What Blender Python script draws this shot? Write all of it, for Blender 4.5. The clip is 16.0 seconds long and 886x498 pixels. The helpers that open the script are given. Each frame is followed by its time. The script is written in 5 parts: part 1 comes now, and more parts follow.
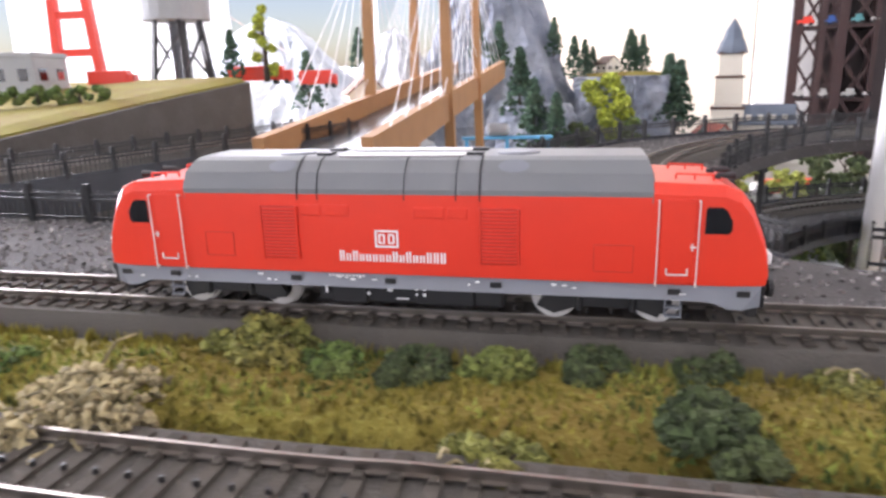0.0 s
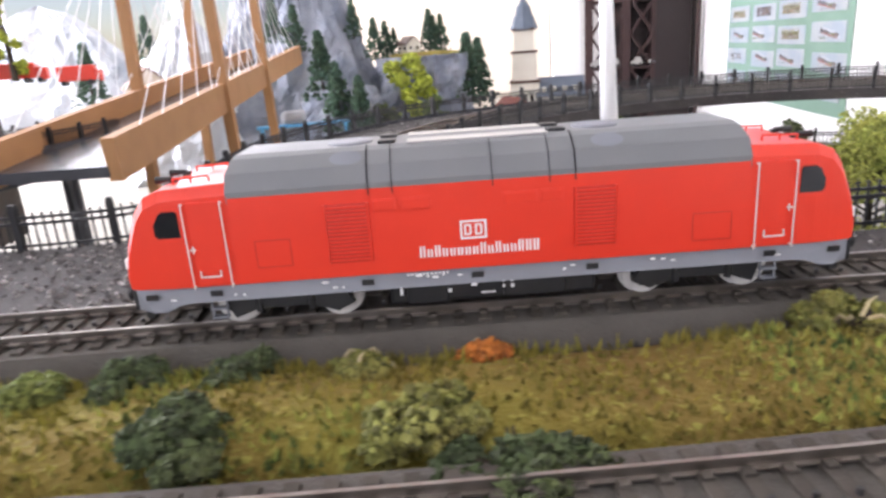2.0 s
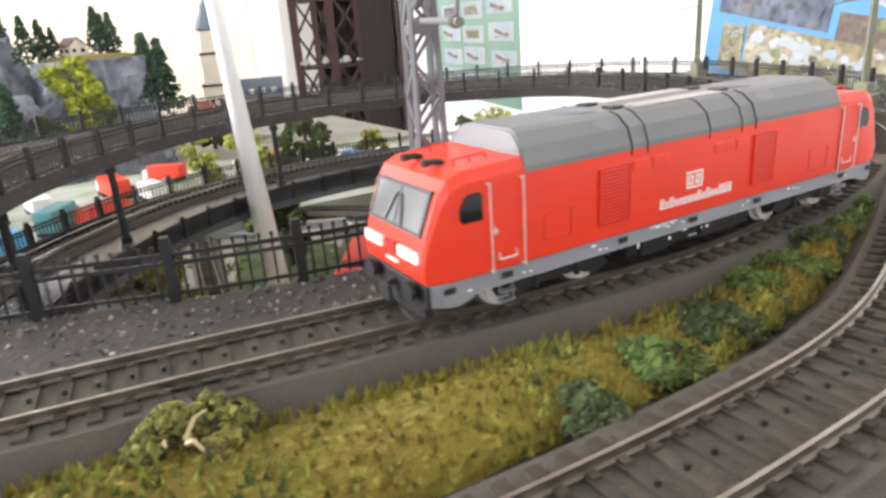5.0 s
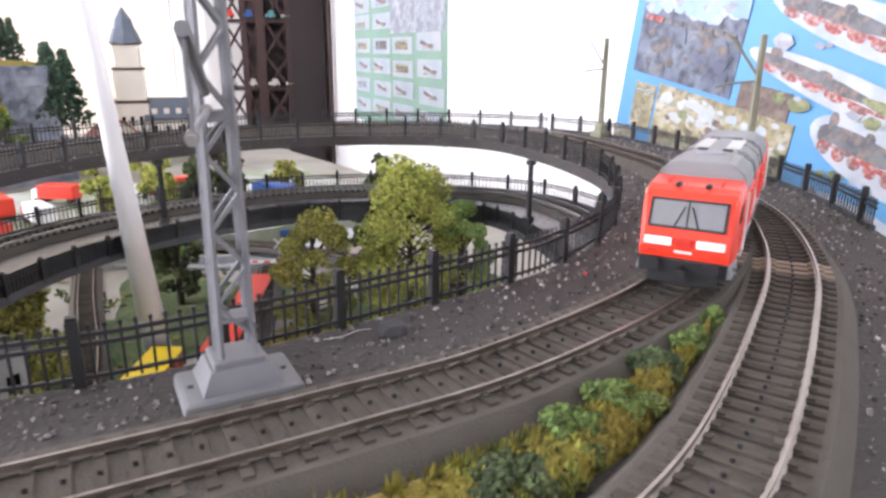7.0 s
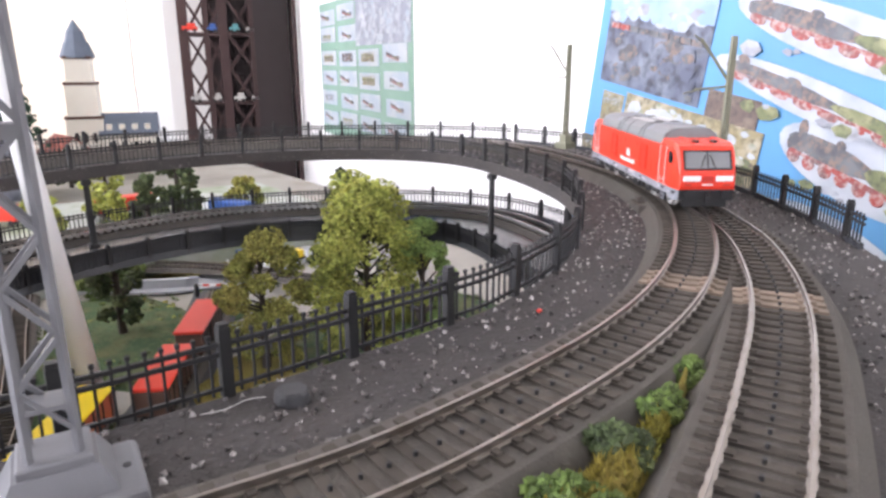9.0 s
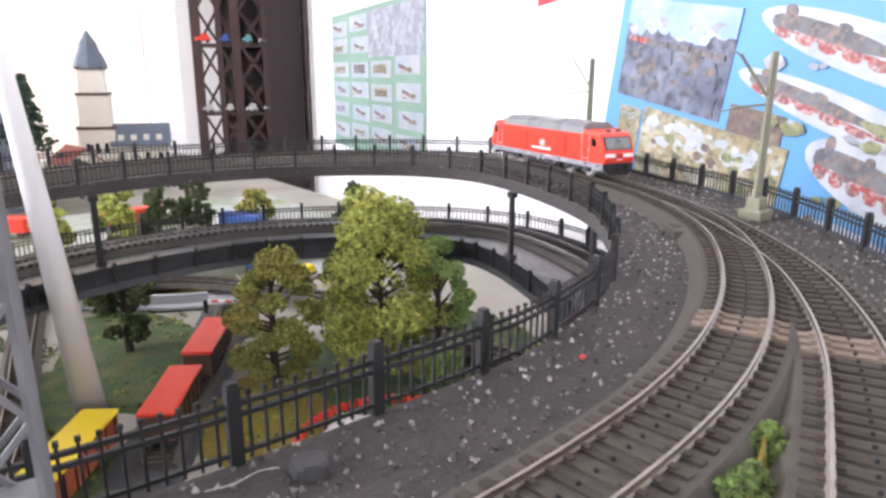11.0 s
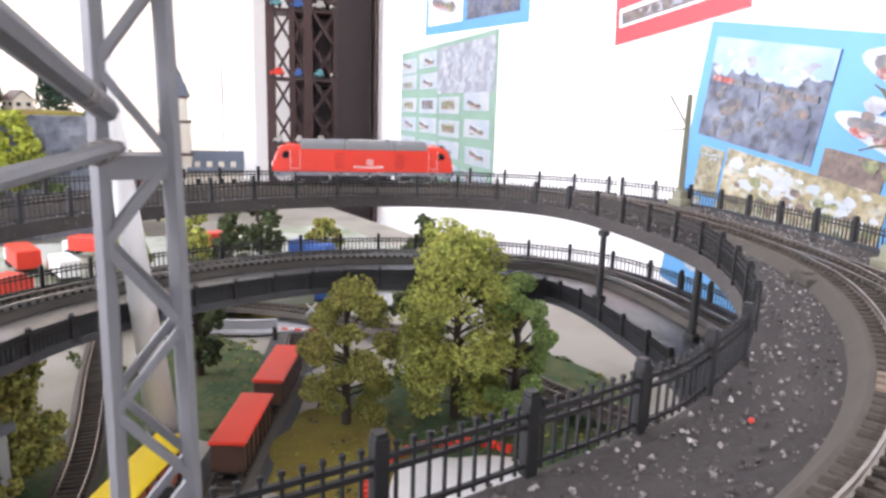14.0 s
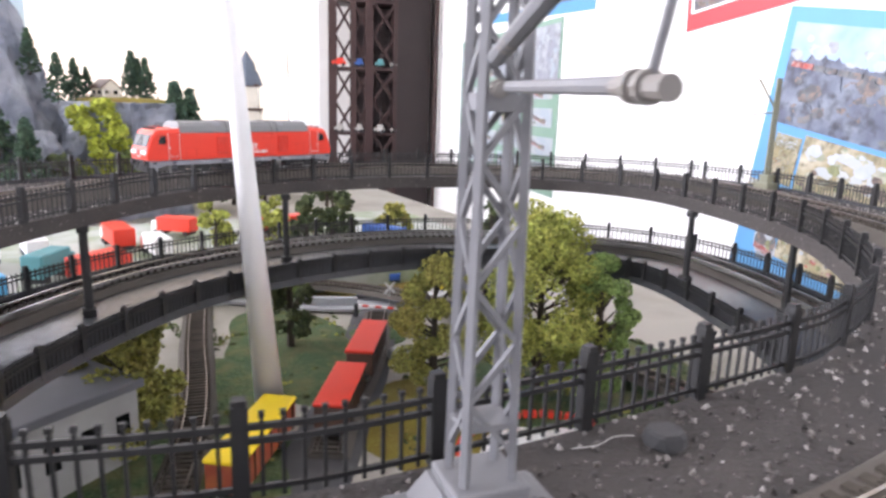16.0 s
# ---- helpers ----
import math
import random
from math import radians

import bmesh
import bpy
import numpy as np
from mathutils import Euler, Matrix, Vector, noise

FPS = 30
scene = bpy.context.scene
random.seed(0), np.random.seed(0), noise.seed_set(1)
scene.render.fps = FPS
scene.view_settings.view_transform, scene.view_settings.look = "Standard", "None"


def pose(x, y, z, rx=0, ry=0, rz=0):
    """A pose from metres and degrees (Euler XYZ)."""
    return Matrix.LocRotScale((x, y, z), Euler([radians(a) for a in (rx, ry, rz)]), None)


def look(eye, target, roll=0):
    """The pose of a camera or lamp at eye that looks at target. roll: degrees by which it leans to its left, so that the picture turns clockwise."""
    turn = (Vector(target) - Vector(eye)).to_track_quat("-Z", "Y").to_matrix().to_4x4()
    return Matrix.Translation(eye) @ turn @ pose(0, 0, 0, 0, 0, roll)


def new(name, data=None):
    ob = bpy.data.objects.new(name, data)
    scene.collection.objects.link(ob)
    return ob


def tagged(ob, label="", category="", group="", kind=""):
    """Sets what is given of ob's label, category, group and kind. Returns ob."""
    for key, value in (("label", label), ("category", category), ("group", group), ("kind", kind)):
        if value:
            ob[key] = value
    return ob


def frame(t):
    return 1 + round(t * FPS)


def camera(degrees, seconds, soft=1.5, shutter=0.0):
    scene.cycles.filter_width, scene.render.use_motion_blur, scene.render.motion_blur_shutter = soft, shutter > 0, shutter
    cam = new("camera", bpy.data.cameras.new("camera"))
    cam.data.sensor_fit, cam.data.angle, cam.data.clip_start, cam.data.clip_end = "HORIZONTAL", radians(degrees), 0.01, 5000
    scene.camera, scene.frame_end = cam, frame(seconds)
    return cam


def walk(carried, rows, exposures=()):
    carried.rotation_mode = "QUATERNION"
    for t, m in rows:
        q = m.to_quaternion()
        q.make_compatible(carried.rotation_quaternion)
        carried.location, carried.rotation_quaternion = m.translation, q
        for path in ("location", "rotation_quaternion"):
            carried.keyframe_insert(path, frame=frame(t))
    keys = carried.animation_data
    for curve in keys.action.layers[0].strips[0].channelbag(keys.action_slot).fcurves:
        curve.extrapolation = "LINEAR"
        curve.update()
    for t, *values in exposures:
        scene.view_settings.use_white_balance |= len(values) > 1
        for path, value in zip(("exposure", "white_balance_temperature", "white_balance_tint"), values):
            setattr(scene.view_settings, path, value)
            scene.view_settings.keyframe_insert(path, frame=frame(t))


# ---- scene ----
cam = camera(67.5, 16.0, soft=2.8, shutter=0.5)
METRES, EYE, TILT, LEAN, TURN = 0.5, 0.11, -19.0, 0.0, 0.0
PATH = [
    (0, (0.054, 0.132, 0.084), (-0.132, 2.055, -0.433), -1.7),
    (0.5, (0.075, 0.133, 0.084), (0.003, 2.058, -0.451), -2.3),
    (1, (0.095, 0.129, 0.085), (0.136, 2.051, -0.467), -3.0),
    (1.5, (0.118, 0.127, 0.087), (0.273, 2.038, -0.485), -3.7),
    (2, (0.141, 0.13, 0.085), (0.401, 2.024, -0.504), -4.1),
    (2.5, (0.164, 0.133, 0.087), (0.536, 2.003, -0.519), -4.7),
    (3, (0.186, 0.135, 0.09), (0.689, 1.968, -0.531), -4.9),
    (3.5, (0.206, 0.136, 0.087), (0.854, 1.918, -0.551), -5.6),
    (4, (0.23, 0.14, 0.086), (1.009, 1.864, -0.563), -5.5),
    (4.5, (0.244, 0.141, 0.086), (1.126, 1.81, -0.576), -5.3),
    (7, (0.305, 0.147, 0.104), (1.452, 1.682, -0.469), 0.6),
    (7.5, (0.317, 0.155, 0.103), (1.485, 1.678, -0.457), 0.8),
    (8, (0.327, 0.162, 0.103), (1.509, 1.678, -0.45), 0.6),
    (8.5, (0.34, 0.168, 0.103), (1.538, 1.674, -0.442), 0.2),
    (9, (0.351, 0.176, 0.099), (1.563, 1.673, -0.439), 0.1),
    (11.5, (0.366, 0.214, 0.102), (1.55, 1.751, -0.384), 0.6),
    (12, (0.371, 0.226, 0.101), (1.539, 1.783, -0.357), 0.9),
    (12.5, (0.37, 0.232, 0.099), (1.521, 1.809, -0.339), 1.2),
    (13, (0.364, 0.235, 0.095), (1.496, 1.83, -0.324), 1.6),
    (13.5, (0.357, 0.241, 0.094), (1.461, 1.858, -0.315), 1.7),
    (14, (0.352, 0.241, 0.094), (1.429, 1.878, -0.31), 1.8),
    (14.5, (0.341, 0.241, 0.093), (1.391, 1.894, -0.312), 1.8),
    (15, (0.33, 0.238, 0.089), (1.348, 1.91, -0.321), 1.9),
    (15.5, (0.317, 0.236, 0.088), (1.304, 1.924, -0.335), 1.8),
    (16, (0.301, 0.236, 0.086), (1.247, 1.943, -0.35), 1.8),
]
walk(cam, [(t, look(eye, target, roll)) for t, eye, target, roll in PATH], [(0, .10, 6500, 26), (2.5, .10, 6550, 25), (3.5, .08, 6950, 24), (4.5, .08, 6950, 17),
     (7, .14, 6500, 25), (16, .18, 6500, 25)])


LOOP_PTS = [(-1.30, .507), (-.60, .420), (-.20, .370), (-.05, .351), (.065, .337), (.15, .326), (.214, .3175), (.268, .310), (.33, .3005), (.38, .294), (.44, .2895),
            (.53, .300), (.61, .3255), (.69, .369), (.76, .426), (.82, .506), (.863, .60), (.890, .68), (.898, .745),
            (.885, .795), (.847, .850), (.766, .917), (.66, .960), (.554, .965), (.447, .944), (.35, .897), (.27, .825),
            (.20, .735), (.155, .63), (.133, .52), (.128, .44), (.128, .388)]


def spline(pts, step=.004):
    """Points at even steps along a smooth curve through pts."""
    p = [Vector((*q, 0)[:3]) for q in pts]
    p = [p[0] * 2 - p[1]] + p + [p[-1] * 2 - p[-2]]
    fine = []
    for i in range(1, len(p) - 2):
        a, b, c, d = p[i - 1:i + 3]
        for k in range(40):
            u = k / 40
            fine.append(.5 * (2 * b + (c - a) * u + (2 * a - 5 * b + 4 * c - d) * u * u + (3 * b - a - 3 * c + d) * u ** 3))
    fine.append(p[-2])
    out, left = [fine[0].copy()], step
    for a, b in zip(fine, fine[1:]):
        seg = (b - a).length
        pos = 0.0
        while seg - pos >= left:
            pos += left
            out.append(a.lerp(b, pos / seg))
            left = step
        left -= seg - pos
    return out


def side_of(pts, i):
    """Unit vector to the left of the way at point i."""
    a, b = pts[max(0, i - 1)], pts[min(len(pts) - 1, i + 1)]
    d = b - a
    return Vector((-d.y, d.x, 0)).normalized()


def offset(pts, d, z=0.0):
    return [p + side_of(pts, i) * d + Vector((0, 0, z)) for i, p in enumerate(pts)]

# ---- light ----
world = bpy.data.worlds.new("sky_world")
scene.world = world
world.use_nodes = True
wn = world.node_tree
sky = wn.nodes.new("ShaderNodeTexSky")
sky.sky_type, sky.sun_disc = "NISHITA", False
sky.sun_elevation, sky.sun_rotation = radians(40), radians(250)
wn.links.new(sky.outputs[0], wn.nodes["Background"].inputs[0])
wn.nodes["Background"].inputs[1].default_value = 0.15


def window_light(name, eye, target, w, h, watts, colour=(.89, .96, 1)):
    """The sky's light in a window's opening."""
    d = bpy.data.lights.new(name, "AREA")
    d.shape, d.size, d.size_y, d.energy, d.color = "RECTANGLE", w, h, watts, colour
    ob = new(name, d)
    ob.matrix_world = look(eye, target)
    return ob


window_light("window_light", (-2.55, 2.4, .62), (.6, 2.2, -.3), 2.6, 1.5, 330)
window_light("window_light", (-1.39, -1.90, .70), (-.9, .6, .2), 2.2, 1.3, 30)
window_light("window_light", (-.9, 5.45, .75), (-.2, 1.2, -.3), 2.4, 1.3, 125)


# ---- materials ----
def mat(name, colour, rough=.6, metal=0.0, spot=None, amount=.35, scale=60.0, bump=0.0, bump_scale=None, island=0.0, spec=.5, fine=None, band=.06):
    """A surface with two scales of variation: stains of the colour spot, and fine grain with relief."""
    m = bpy.data.materials.new(name)
    m.use_nodes = True
    n, l = m.node_tree.nodes, m.node_tree.links
    b = n["Principled BSDF"]
    b.inputs["Roughness"].default_value, b.inputs["Metallic"].default_value = rough, metal
    b.inputs["Specular IOR Level"].default_value = spec
    tc = n.new("ShaderNodeTexCoord")
    spot = spot or tuple(c * .6 for c in colour)
    big = n.new("ShaderNodeTexNoise")
    big.inputs["Scale"].default_value, big.inputs["Detail"].default_value = scale, 6
    l.new(tc.outputs["Object"], big.inputs["Vector"])
    ramp = n.new("ShaderNodeMapRange")
    ramp.inputs["From Min"].default_value, ramp.inputs["From Max"].default_value = .42, .68
    ramp.inputs["To Max"].default_value = amount
    l.new(big.outputs["Fac"], ramp.inputs["Value"])
    mix = n.new("ShaderNodeMix")
    mix.data_type = "RGBA"
    mix.inputs[6].default_value, mix.inputs[7].default_value = (*colour, 1), (*spot, 1)
    l.new(ramp.outputs[0], mix.inputs[0])
    out = mix.outputs[2]
    small = n.new("ShaderNodeTexNoise")
    small.inputs["Scale"].default_value, small.inputs["Detail"].default_value = bump_scale or scale * 9, 4
    l.new(tc.outputs["Object"], small.inputs["Vector"])
    if fine:
        r2 = n.new("ShaderNodeMapRange")
        r2.inputs["From Min"].default_value, r2.inputs["From Max"].default_value = fine[1], fine[1] + band
        l.new(small.outputs["Fac"], r2.inputs["Value"])
        m2 = n.new("ShaderNodeMix")
        m2.data_type = "RGBA"
        m2.inputs[7].default_value = (*fine[0], 1)
        l.new(r2.outputs[0], m2.inputs[0])
        l.new(out, m2.inputs[6])
        out = m2.outputs[2]
    if island:
        geo, oi = n.new("ShaderNodeNewGeometry"), n.new("ShaderNodeObjectInfo")
        add = n.new("ShaderNodeMath")
        add.operation = "ADD"
        l.new(geo.outputs["Random Per Island"], add.inputs[0])
        l.new(oi.outputs["Random"], add.inputs[1])
        fr = n.new("ShaderNodeMath")
        fr.operation = "FRACT"
        l.new(add.outputs[0], fr.inputs[0])
        mr = n.new("ShaderNodeMapRange")
        mr.inputs["To Min"].default_value, mr.inputs["To Max"].default_value = 1 - island, 1 + island
        l.new(fr.outputs[0], mr.inputs["Value"])
        hs = n.new("ShaderNodeHueSaturation")
        l.new(mr.outputs[0], hs.inputs["Value"])
        l.new(out, hs.inputs["Color"])
        out = hs.outputs[0]
    l.new(out, b.inputs["Base Color"])
    if bump:
        bp = n.new("ShaderNodeBump")
        bp.inputs["Strength"].default_value, bp.inputs["Distance"].default_value = 1.0, bump
        l.new(small.outputs["Fac"], bp.inputs["Height"])
        l.new(bp.outputs[0], b.inputs["Normal"])
    return m


def glass(name, tint=(.9, .95, 1), rough=.03):
    m = bpy.data.materials.new(name)
    m.use_nodes = True
    b = m.node_tree.nodes["Principled BSDF"]
    b.inputs["Base Color"].default_value = (*tint, 1)
    b.inputs["Transmission Weight"].default_value, b.inputs["Roughness"].default_value = 1.0, rough
    return m


RED = mat("red_lacquer", (.80, .045, .018), .34, spot=(.72, .035, .015), amount=.4, scale=40, bump=.00002, bump_scale=900)
# darker copy of the red: recess shade painted in; also joints, emblem, tail lights
RED_DARK = mat("dark_red_and_recess_shade", (.55, .028, .014), .45, scale=40)
GREY_ROOF = mat("grey_roof_paint", (.17, .175, .18), .5, spot=(.20, .20, .20), scale=50, bump=.00003, bump_scale=700)
GREY_SKIRT = mat("grey_frame_paint", (.20, .21, .235), .5, spot=(.15, .15, .16), scale=60)
GREY_LIGHT = mat("pale_grey_panel", (.45, .44, .42), .4, scale=60)
BLACK = mat("black_plastic", (.012, .012, .013), .5, spot=(.03, .028, .026), scale=120)
HANDRAIL = mat("pale_handrail", (.72, .70, .68), .35, scale=150, amount=.2)
RIM = mat("bright_wheel_rim", (.60, .58, .55), .3, spot=(.25, .24, .22), scale=150)
STEEL = mat("bright_steel", (.62, .61, .59), .28, 1.0, scale=150)
RAIL = mat("rail_steel", (.30, .27, .245), .42, 1.0, spot=(.15, .12, .09), amount=.5, scale=90)
WHITE = mat("white_print", (.85, .85, .84), .5, scale=90, amount=.1)
PANE = mat("dark_window", (.012, .013, .015), .08, scale=30, amount=.2)
# grey base stands in for pale reflections on dark glass
WINDSCREEN = mat("windscreen_reflection_tone", (.17, .175, .18), .05, spot=(.23, .23, .235), scale=60, spec=.9)
SLEEPER = mat("sleeper_plastic", (.070, .060, .050), .9, spot=(.11, .095, .08), scale=120, bump=.0002, bump_scale=900, island=.2, spec=.15)
ROADBED = mat("grey_roadbed", (.105, .095, .083), .9, spot=(.075, .068, .06), scale=70, bump=.0006, bump_scale=1100, spec=.2)
BALLAST = mat("dark_ballast_ground", (.046, .041, .039), .9, spot=(.075, .065, .06), scale=25, amount=.5, bump=.0012, bump_scale=420, fine=((.24, .21, .2), .66))
STONE = mat("ballast_stone", (.085, .075, .07), .85, spot=(.50, .47, .45), scale=260, amount=.75, island=.75)
GRASS = mat("grass_mat", (.20, .165, .022), .95, spot=(.16, .085, .02), scale=16, amount=.7, bump=.002, bump_scale=380, fine=((.27, .25, .05), .58))
TUFT = mat("grass_tuft", (.24, .21, .035), .9, spot=(.24, .15, .04), scale=22, island=.5)
FENCE = mat("black_fence_plastic", (.009, .009, .0095), .55, spot=(.02, .019, .019), scale=90)
DECK = mat("grey_deck_side", (.058, .060, .066), .24, spot=(.075, .078, .083), scale=40, bump=.0004, bump_scale=300)
MASTGREY = mat("grey_mast_plastic", (.165, .166, .175), .6, spot=(.12, .122, .13), scale=80, bump=.0001)
MASTGREEN = mat("olive_mast_plastic", (.20, .20, .135), .6, scale=80)
POLEWHITE = mat("white_pole_paint", (.80, .80, .80), .35, spot=(.70, .69, .67), scale=14, amount=.4)
WALLWHITE = mat("white_wall_paint", (.82, .81, .79), .85, spot=(.78, .77, .75), scale=3, bump=.0004, bump_scale=120)
WALLBEIGE = mat("beige_wall_paint", (.76, .65, .52), .85, spot=(.72, .60, .47), scale=3)
LOWGROUND = mat("low_ground_earth", (.34, .32, .28), .9, spot=(.20, .19, .15), scale=7, amount=.6, bump=.001, bump_scale=160)
MOSS = mat("dark_green_turf", (.035, .075, .025), .95, spot=(.13, .12, .045), scale=28, amount=.8, bump=.004, bump_scale=220, fine=((.08, .12, .04), .56))
ROCK = mat("grey_rock", (.17, .19, .235), .85, spot=(.36, .38, .42), scale=9, amount=.8, bump=.012, bump_scale=45)
WOODTAN = mat("tan_wood", (.38, .19, .075), .6, spot=(.28, .13, .05), scale=30)
SHELFWOOD = mat("dark_red_brown_wood", (.040, .016, .015), .5, spot=(.06, .025, .02), scale=10)
SHELFPANEL = mat("dark_brown_panel", (.022, .012, .012), .55, scale=8)
CONCRETE = mat("pale_grey_concrete", (.36, .37, .38), .8, spot=(.28, .29, .3), scale=25, bump=.0008, bump_scale=200)
ASPHALT = mat("asphalt", (.055, .055, .058), .8, spot=(.08, .08, .08), scale=30)
RED_PAINT = mat("bright_red_paint", (.72, .045, .02), .4, spot=(.6, .04, .02), scale=20)
YELLOW = mat("yellow_plastic", (.82, .60, .015), .45, spot=(.75, .5, .015), scale=25)
BROWN = mat("brown_plastic", (.09, .045, .03), .6, scale=30)
BLUE = mat("blue_paint", (.03, .10, .34), .45, scale=20)
CYAN = mat("cyan_paint", (.10, .42, .72), .4, scale=20)
CREAM = mat("cream_plaster", (.74, .70, .60), .8, spot=(.66, .62, .52), scale=20)
SLATE = mat("slate_roof", (.10, .125, .16), .7, spot=(.14, .16, .2), scale=40, bump=.0006, bump_scale=300)
TEAL = mat("teal_paint", (.08, .27, .29), .5, scale=30)
BARK = mat("bark", (.055, .042, .03), .9, scale=60, bump=.0006)


def leaf_mat(name, a, b):
    return mat(name, a, .9, spot=b, scale=35, amount=.8, island=.55)


LEAF_LIGHT = leaf_mat("light_green_leaves", (.31, .35, .075), (.35, .33, .07))
LEAF_MID = leaf_mat("mid_green_leaves", (.12, .15, .035), (.16, .16, .035))
LEAF_BUSH = leaf_mat("brown_olive_leaves", (.15, .155, .035), (.20, .155, .04))
LEAF_FRESH = leaf_mat("spring_green_leaves", (.19, .29, .085), (.23, .30, .08))
LEAF_GREEN = leaf_mat("fresh_green_leaves", (.075, .12, .026), (.11, .12, .028))
LEAF_OLIVE = leaf_mat("olive_leaves", (.23, .24, .055), (.27, .22, .055))
LEAF_DARK = leaf_mat("dark_green_leaves", (.045, .066, .024), (.075, .085, .026))
LEAF_FIR = leaf_mat("fir_green_needles", (.035, .075, .050), (.05, .085, .04))
LEAF_YELLOW = leaf_mat("yellow_green_leaves", (.30, .34, .04), (.22, .26, .03))
LEAF_ORANGE = leaf_mat("orange_leaves", (.42, .14, .02), (.30, .08, .02))
LEAF_STRAW = leaf_mat("straw_twigs", (.36, .30, .17), (.25, .2, .1))


# ---- mesh helpers ----
def part(name, bm, material, parent=None, label="", smooth=False):
    """Links a bmesh as one mesh object under a thing or a part."""
    me = bpy.data.meshes.new(name)
    bm.normal_update()
    bm.to_mesh(me)
    bm.free()
    for m in (material if isinstance(material, (list, tuple)) else [material]):
        me.materials.append(m)
    if smooth:
        for p in me.polygons:
            p.use_smooth = True
    ob = new(name, me)
    ob.parent = parent
    return tagged(ob, label)


def share(name, me, parent, m, label=""):
    """One more object on mesh data that is already there."""
    ob = new(name, me)
    ob.parent = parent
    ob.matrix_basis = m
    return tagged(ob, label)


def box(bm, c, s, m=None, bev=0.0, mi=0):
    """A box of size s round c, turned by m, with bevelled edges."""
    mm = Matrix.LocRotScale(c, None, s)
    r = bmesh.ops.create_cube(bm, size=1, matrix=(m @ mm) if m else mm)
    fs = {f for v in r["verts"] for f in v.link_faces}
    for f in fs:
        f.material_index = mi
    if bev:
        es = list({e for v in r["verts"] for e in v.link_edges})
        bmesh.ops.bevel(bm, geom=es, offset=bev, segments=2, affect="EDGES", profile=.5)
    return r["verts"]


def rod(bm, a, b, r0, r1=None, seg=8, mi=0):
    """A round bar from a to b."""
    a, b = Vector(a), Vector(b)
    d = b - a
    m = Matrix.Translation((a + b) / 2) @ d.to_track_quat("Z", "Y").to_matrix().to_4x4()
    r = bmesh.ops.create_cone(bm, cap_ends=True, segments=seg, radius1=r0, radius2=r0 if r1 is None else r1, depth=d.length, matrix=m)
    for v in r["verts"]:
        for f in v.link_faces:
            f.material_index = mi
    return r["verts"]


def beam(bm, a, b, w, h, mi=0):
    """A square bar from a to b."""
    a, b = Vector(a), Vector(b)
    d = b - a
    m = Matrix.Translation((a + b) / 2) @ d.to_track_quat("X", "Z").to_matrix().to_4x4()
    box(bm, (0, 0, 0), (d.length, w, h), m, 0, mi)


def prism(bm, outline, y0, y1, mi=0):
    """Extrudes an outline of (x, z) from y0 to y1."""
    a = [bm.verts.new((x, y0, z)) for x, z in outline]
    b = [bm.verts.new((x, y1, z)) for x, z in outline]
    k = len(outline)
    fs = [bm.faces.new(a), bm.faces.new(b[::-1])]
    for i in range(k):
        fs.append(bm.faces.new((a[i], b[i], b[(i + 1) % k], a[(i + 1) % k])))
    for f in fs:
        f.material_index = mi
    bmesh.ops.recalc_face_normals(bm, faces=fs)


def sweep(bm, pts, profile, closed=False, mi=0, left=None):
    """Sweeps a closed profile of (side, up) along points; side is to the left of the way."""
    rings = []
    for i, p in enumerate(pts):
        s = side_of(pts, i)
        rings.append([bm.verts.new(p + s * a + Vector((0, 0, b))) for a, b in profile])
    k = len(profile)
    for r, q in zip(rings, rings[1:]):
        for j in range(k):
            f = bm.faces.new((r[j], q[j], q[(j + 1) % k], r[(j + 1) % k]))
            f.material_index = mi
    bm.faces.new(rings[0]).material_index = mi
    bm.faces.new(rings[-1][::-1]).material_index = mi


def empty(name, m, label, category, group="", kind=""):
    ob = new(name)
    ob.empty_display_size = .01
    ob.matrix_basis = m
    return tagged(ob, label, category, group, kind)


def clump(bm, c, r, n, size, rng, flat=1.0, mi=0):
    """Many small leaf clumps in an uneven ball round c."""
    for _ in range(n):
        while True:
            v = Vector((rng.uniform(-1, 1), rng.uniform(-1, 1), rng.uniform(-1, 1)))
            if .25 < v.length < 1:
                break
        p = Vector(c) + Vector((v.x * r, v.y * r, v.z * r * flat))
        s = size * rng.uniform(.6, 1.4)
        q = Euler([rng.uniform(0, 6.3) for _ in range(3)]).to_matrix()
        vs = [bm.verts.new(p + q @ Vector(k) * s) for k in ((1, 0, .2), (-.5, .87, -.2), (-.5, -.87, .25), (0, 0, 1.0), (.2, .1, -.8))]
        for t in ((0, 1, 3), (1, 2, 3), (2, 0, 3), (1, 0, 4), (2, 1, 4), (0, 2, 4)):
            f = bm.faces.new([vs[j] for j in t])
            f.material_index = mi


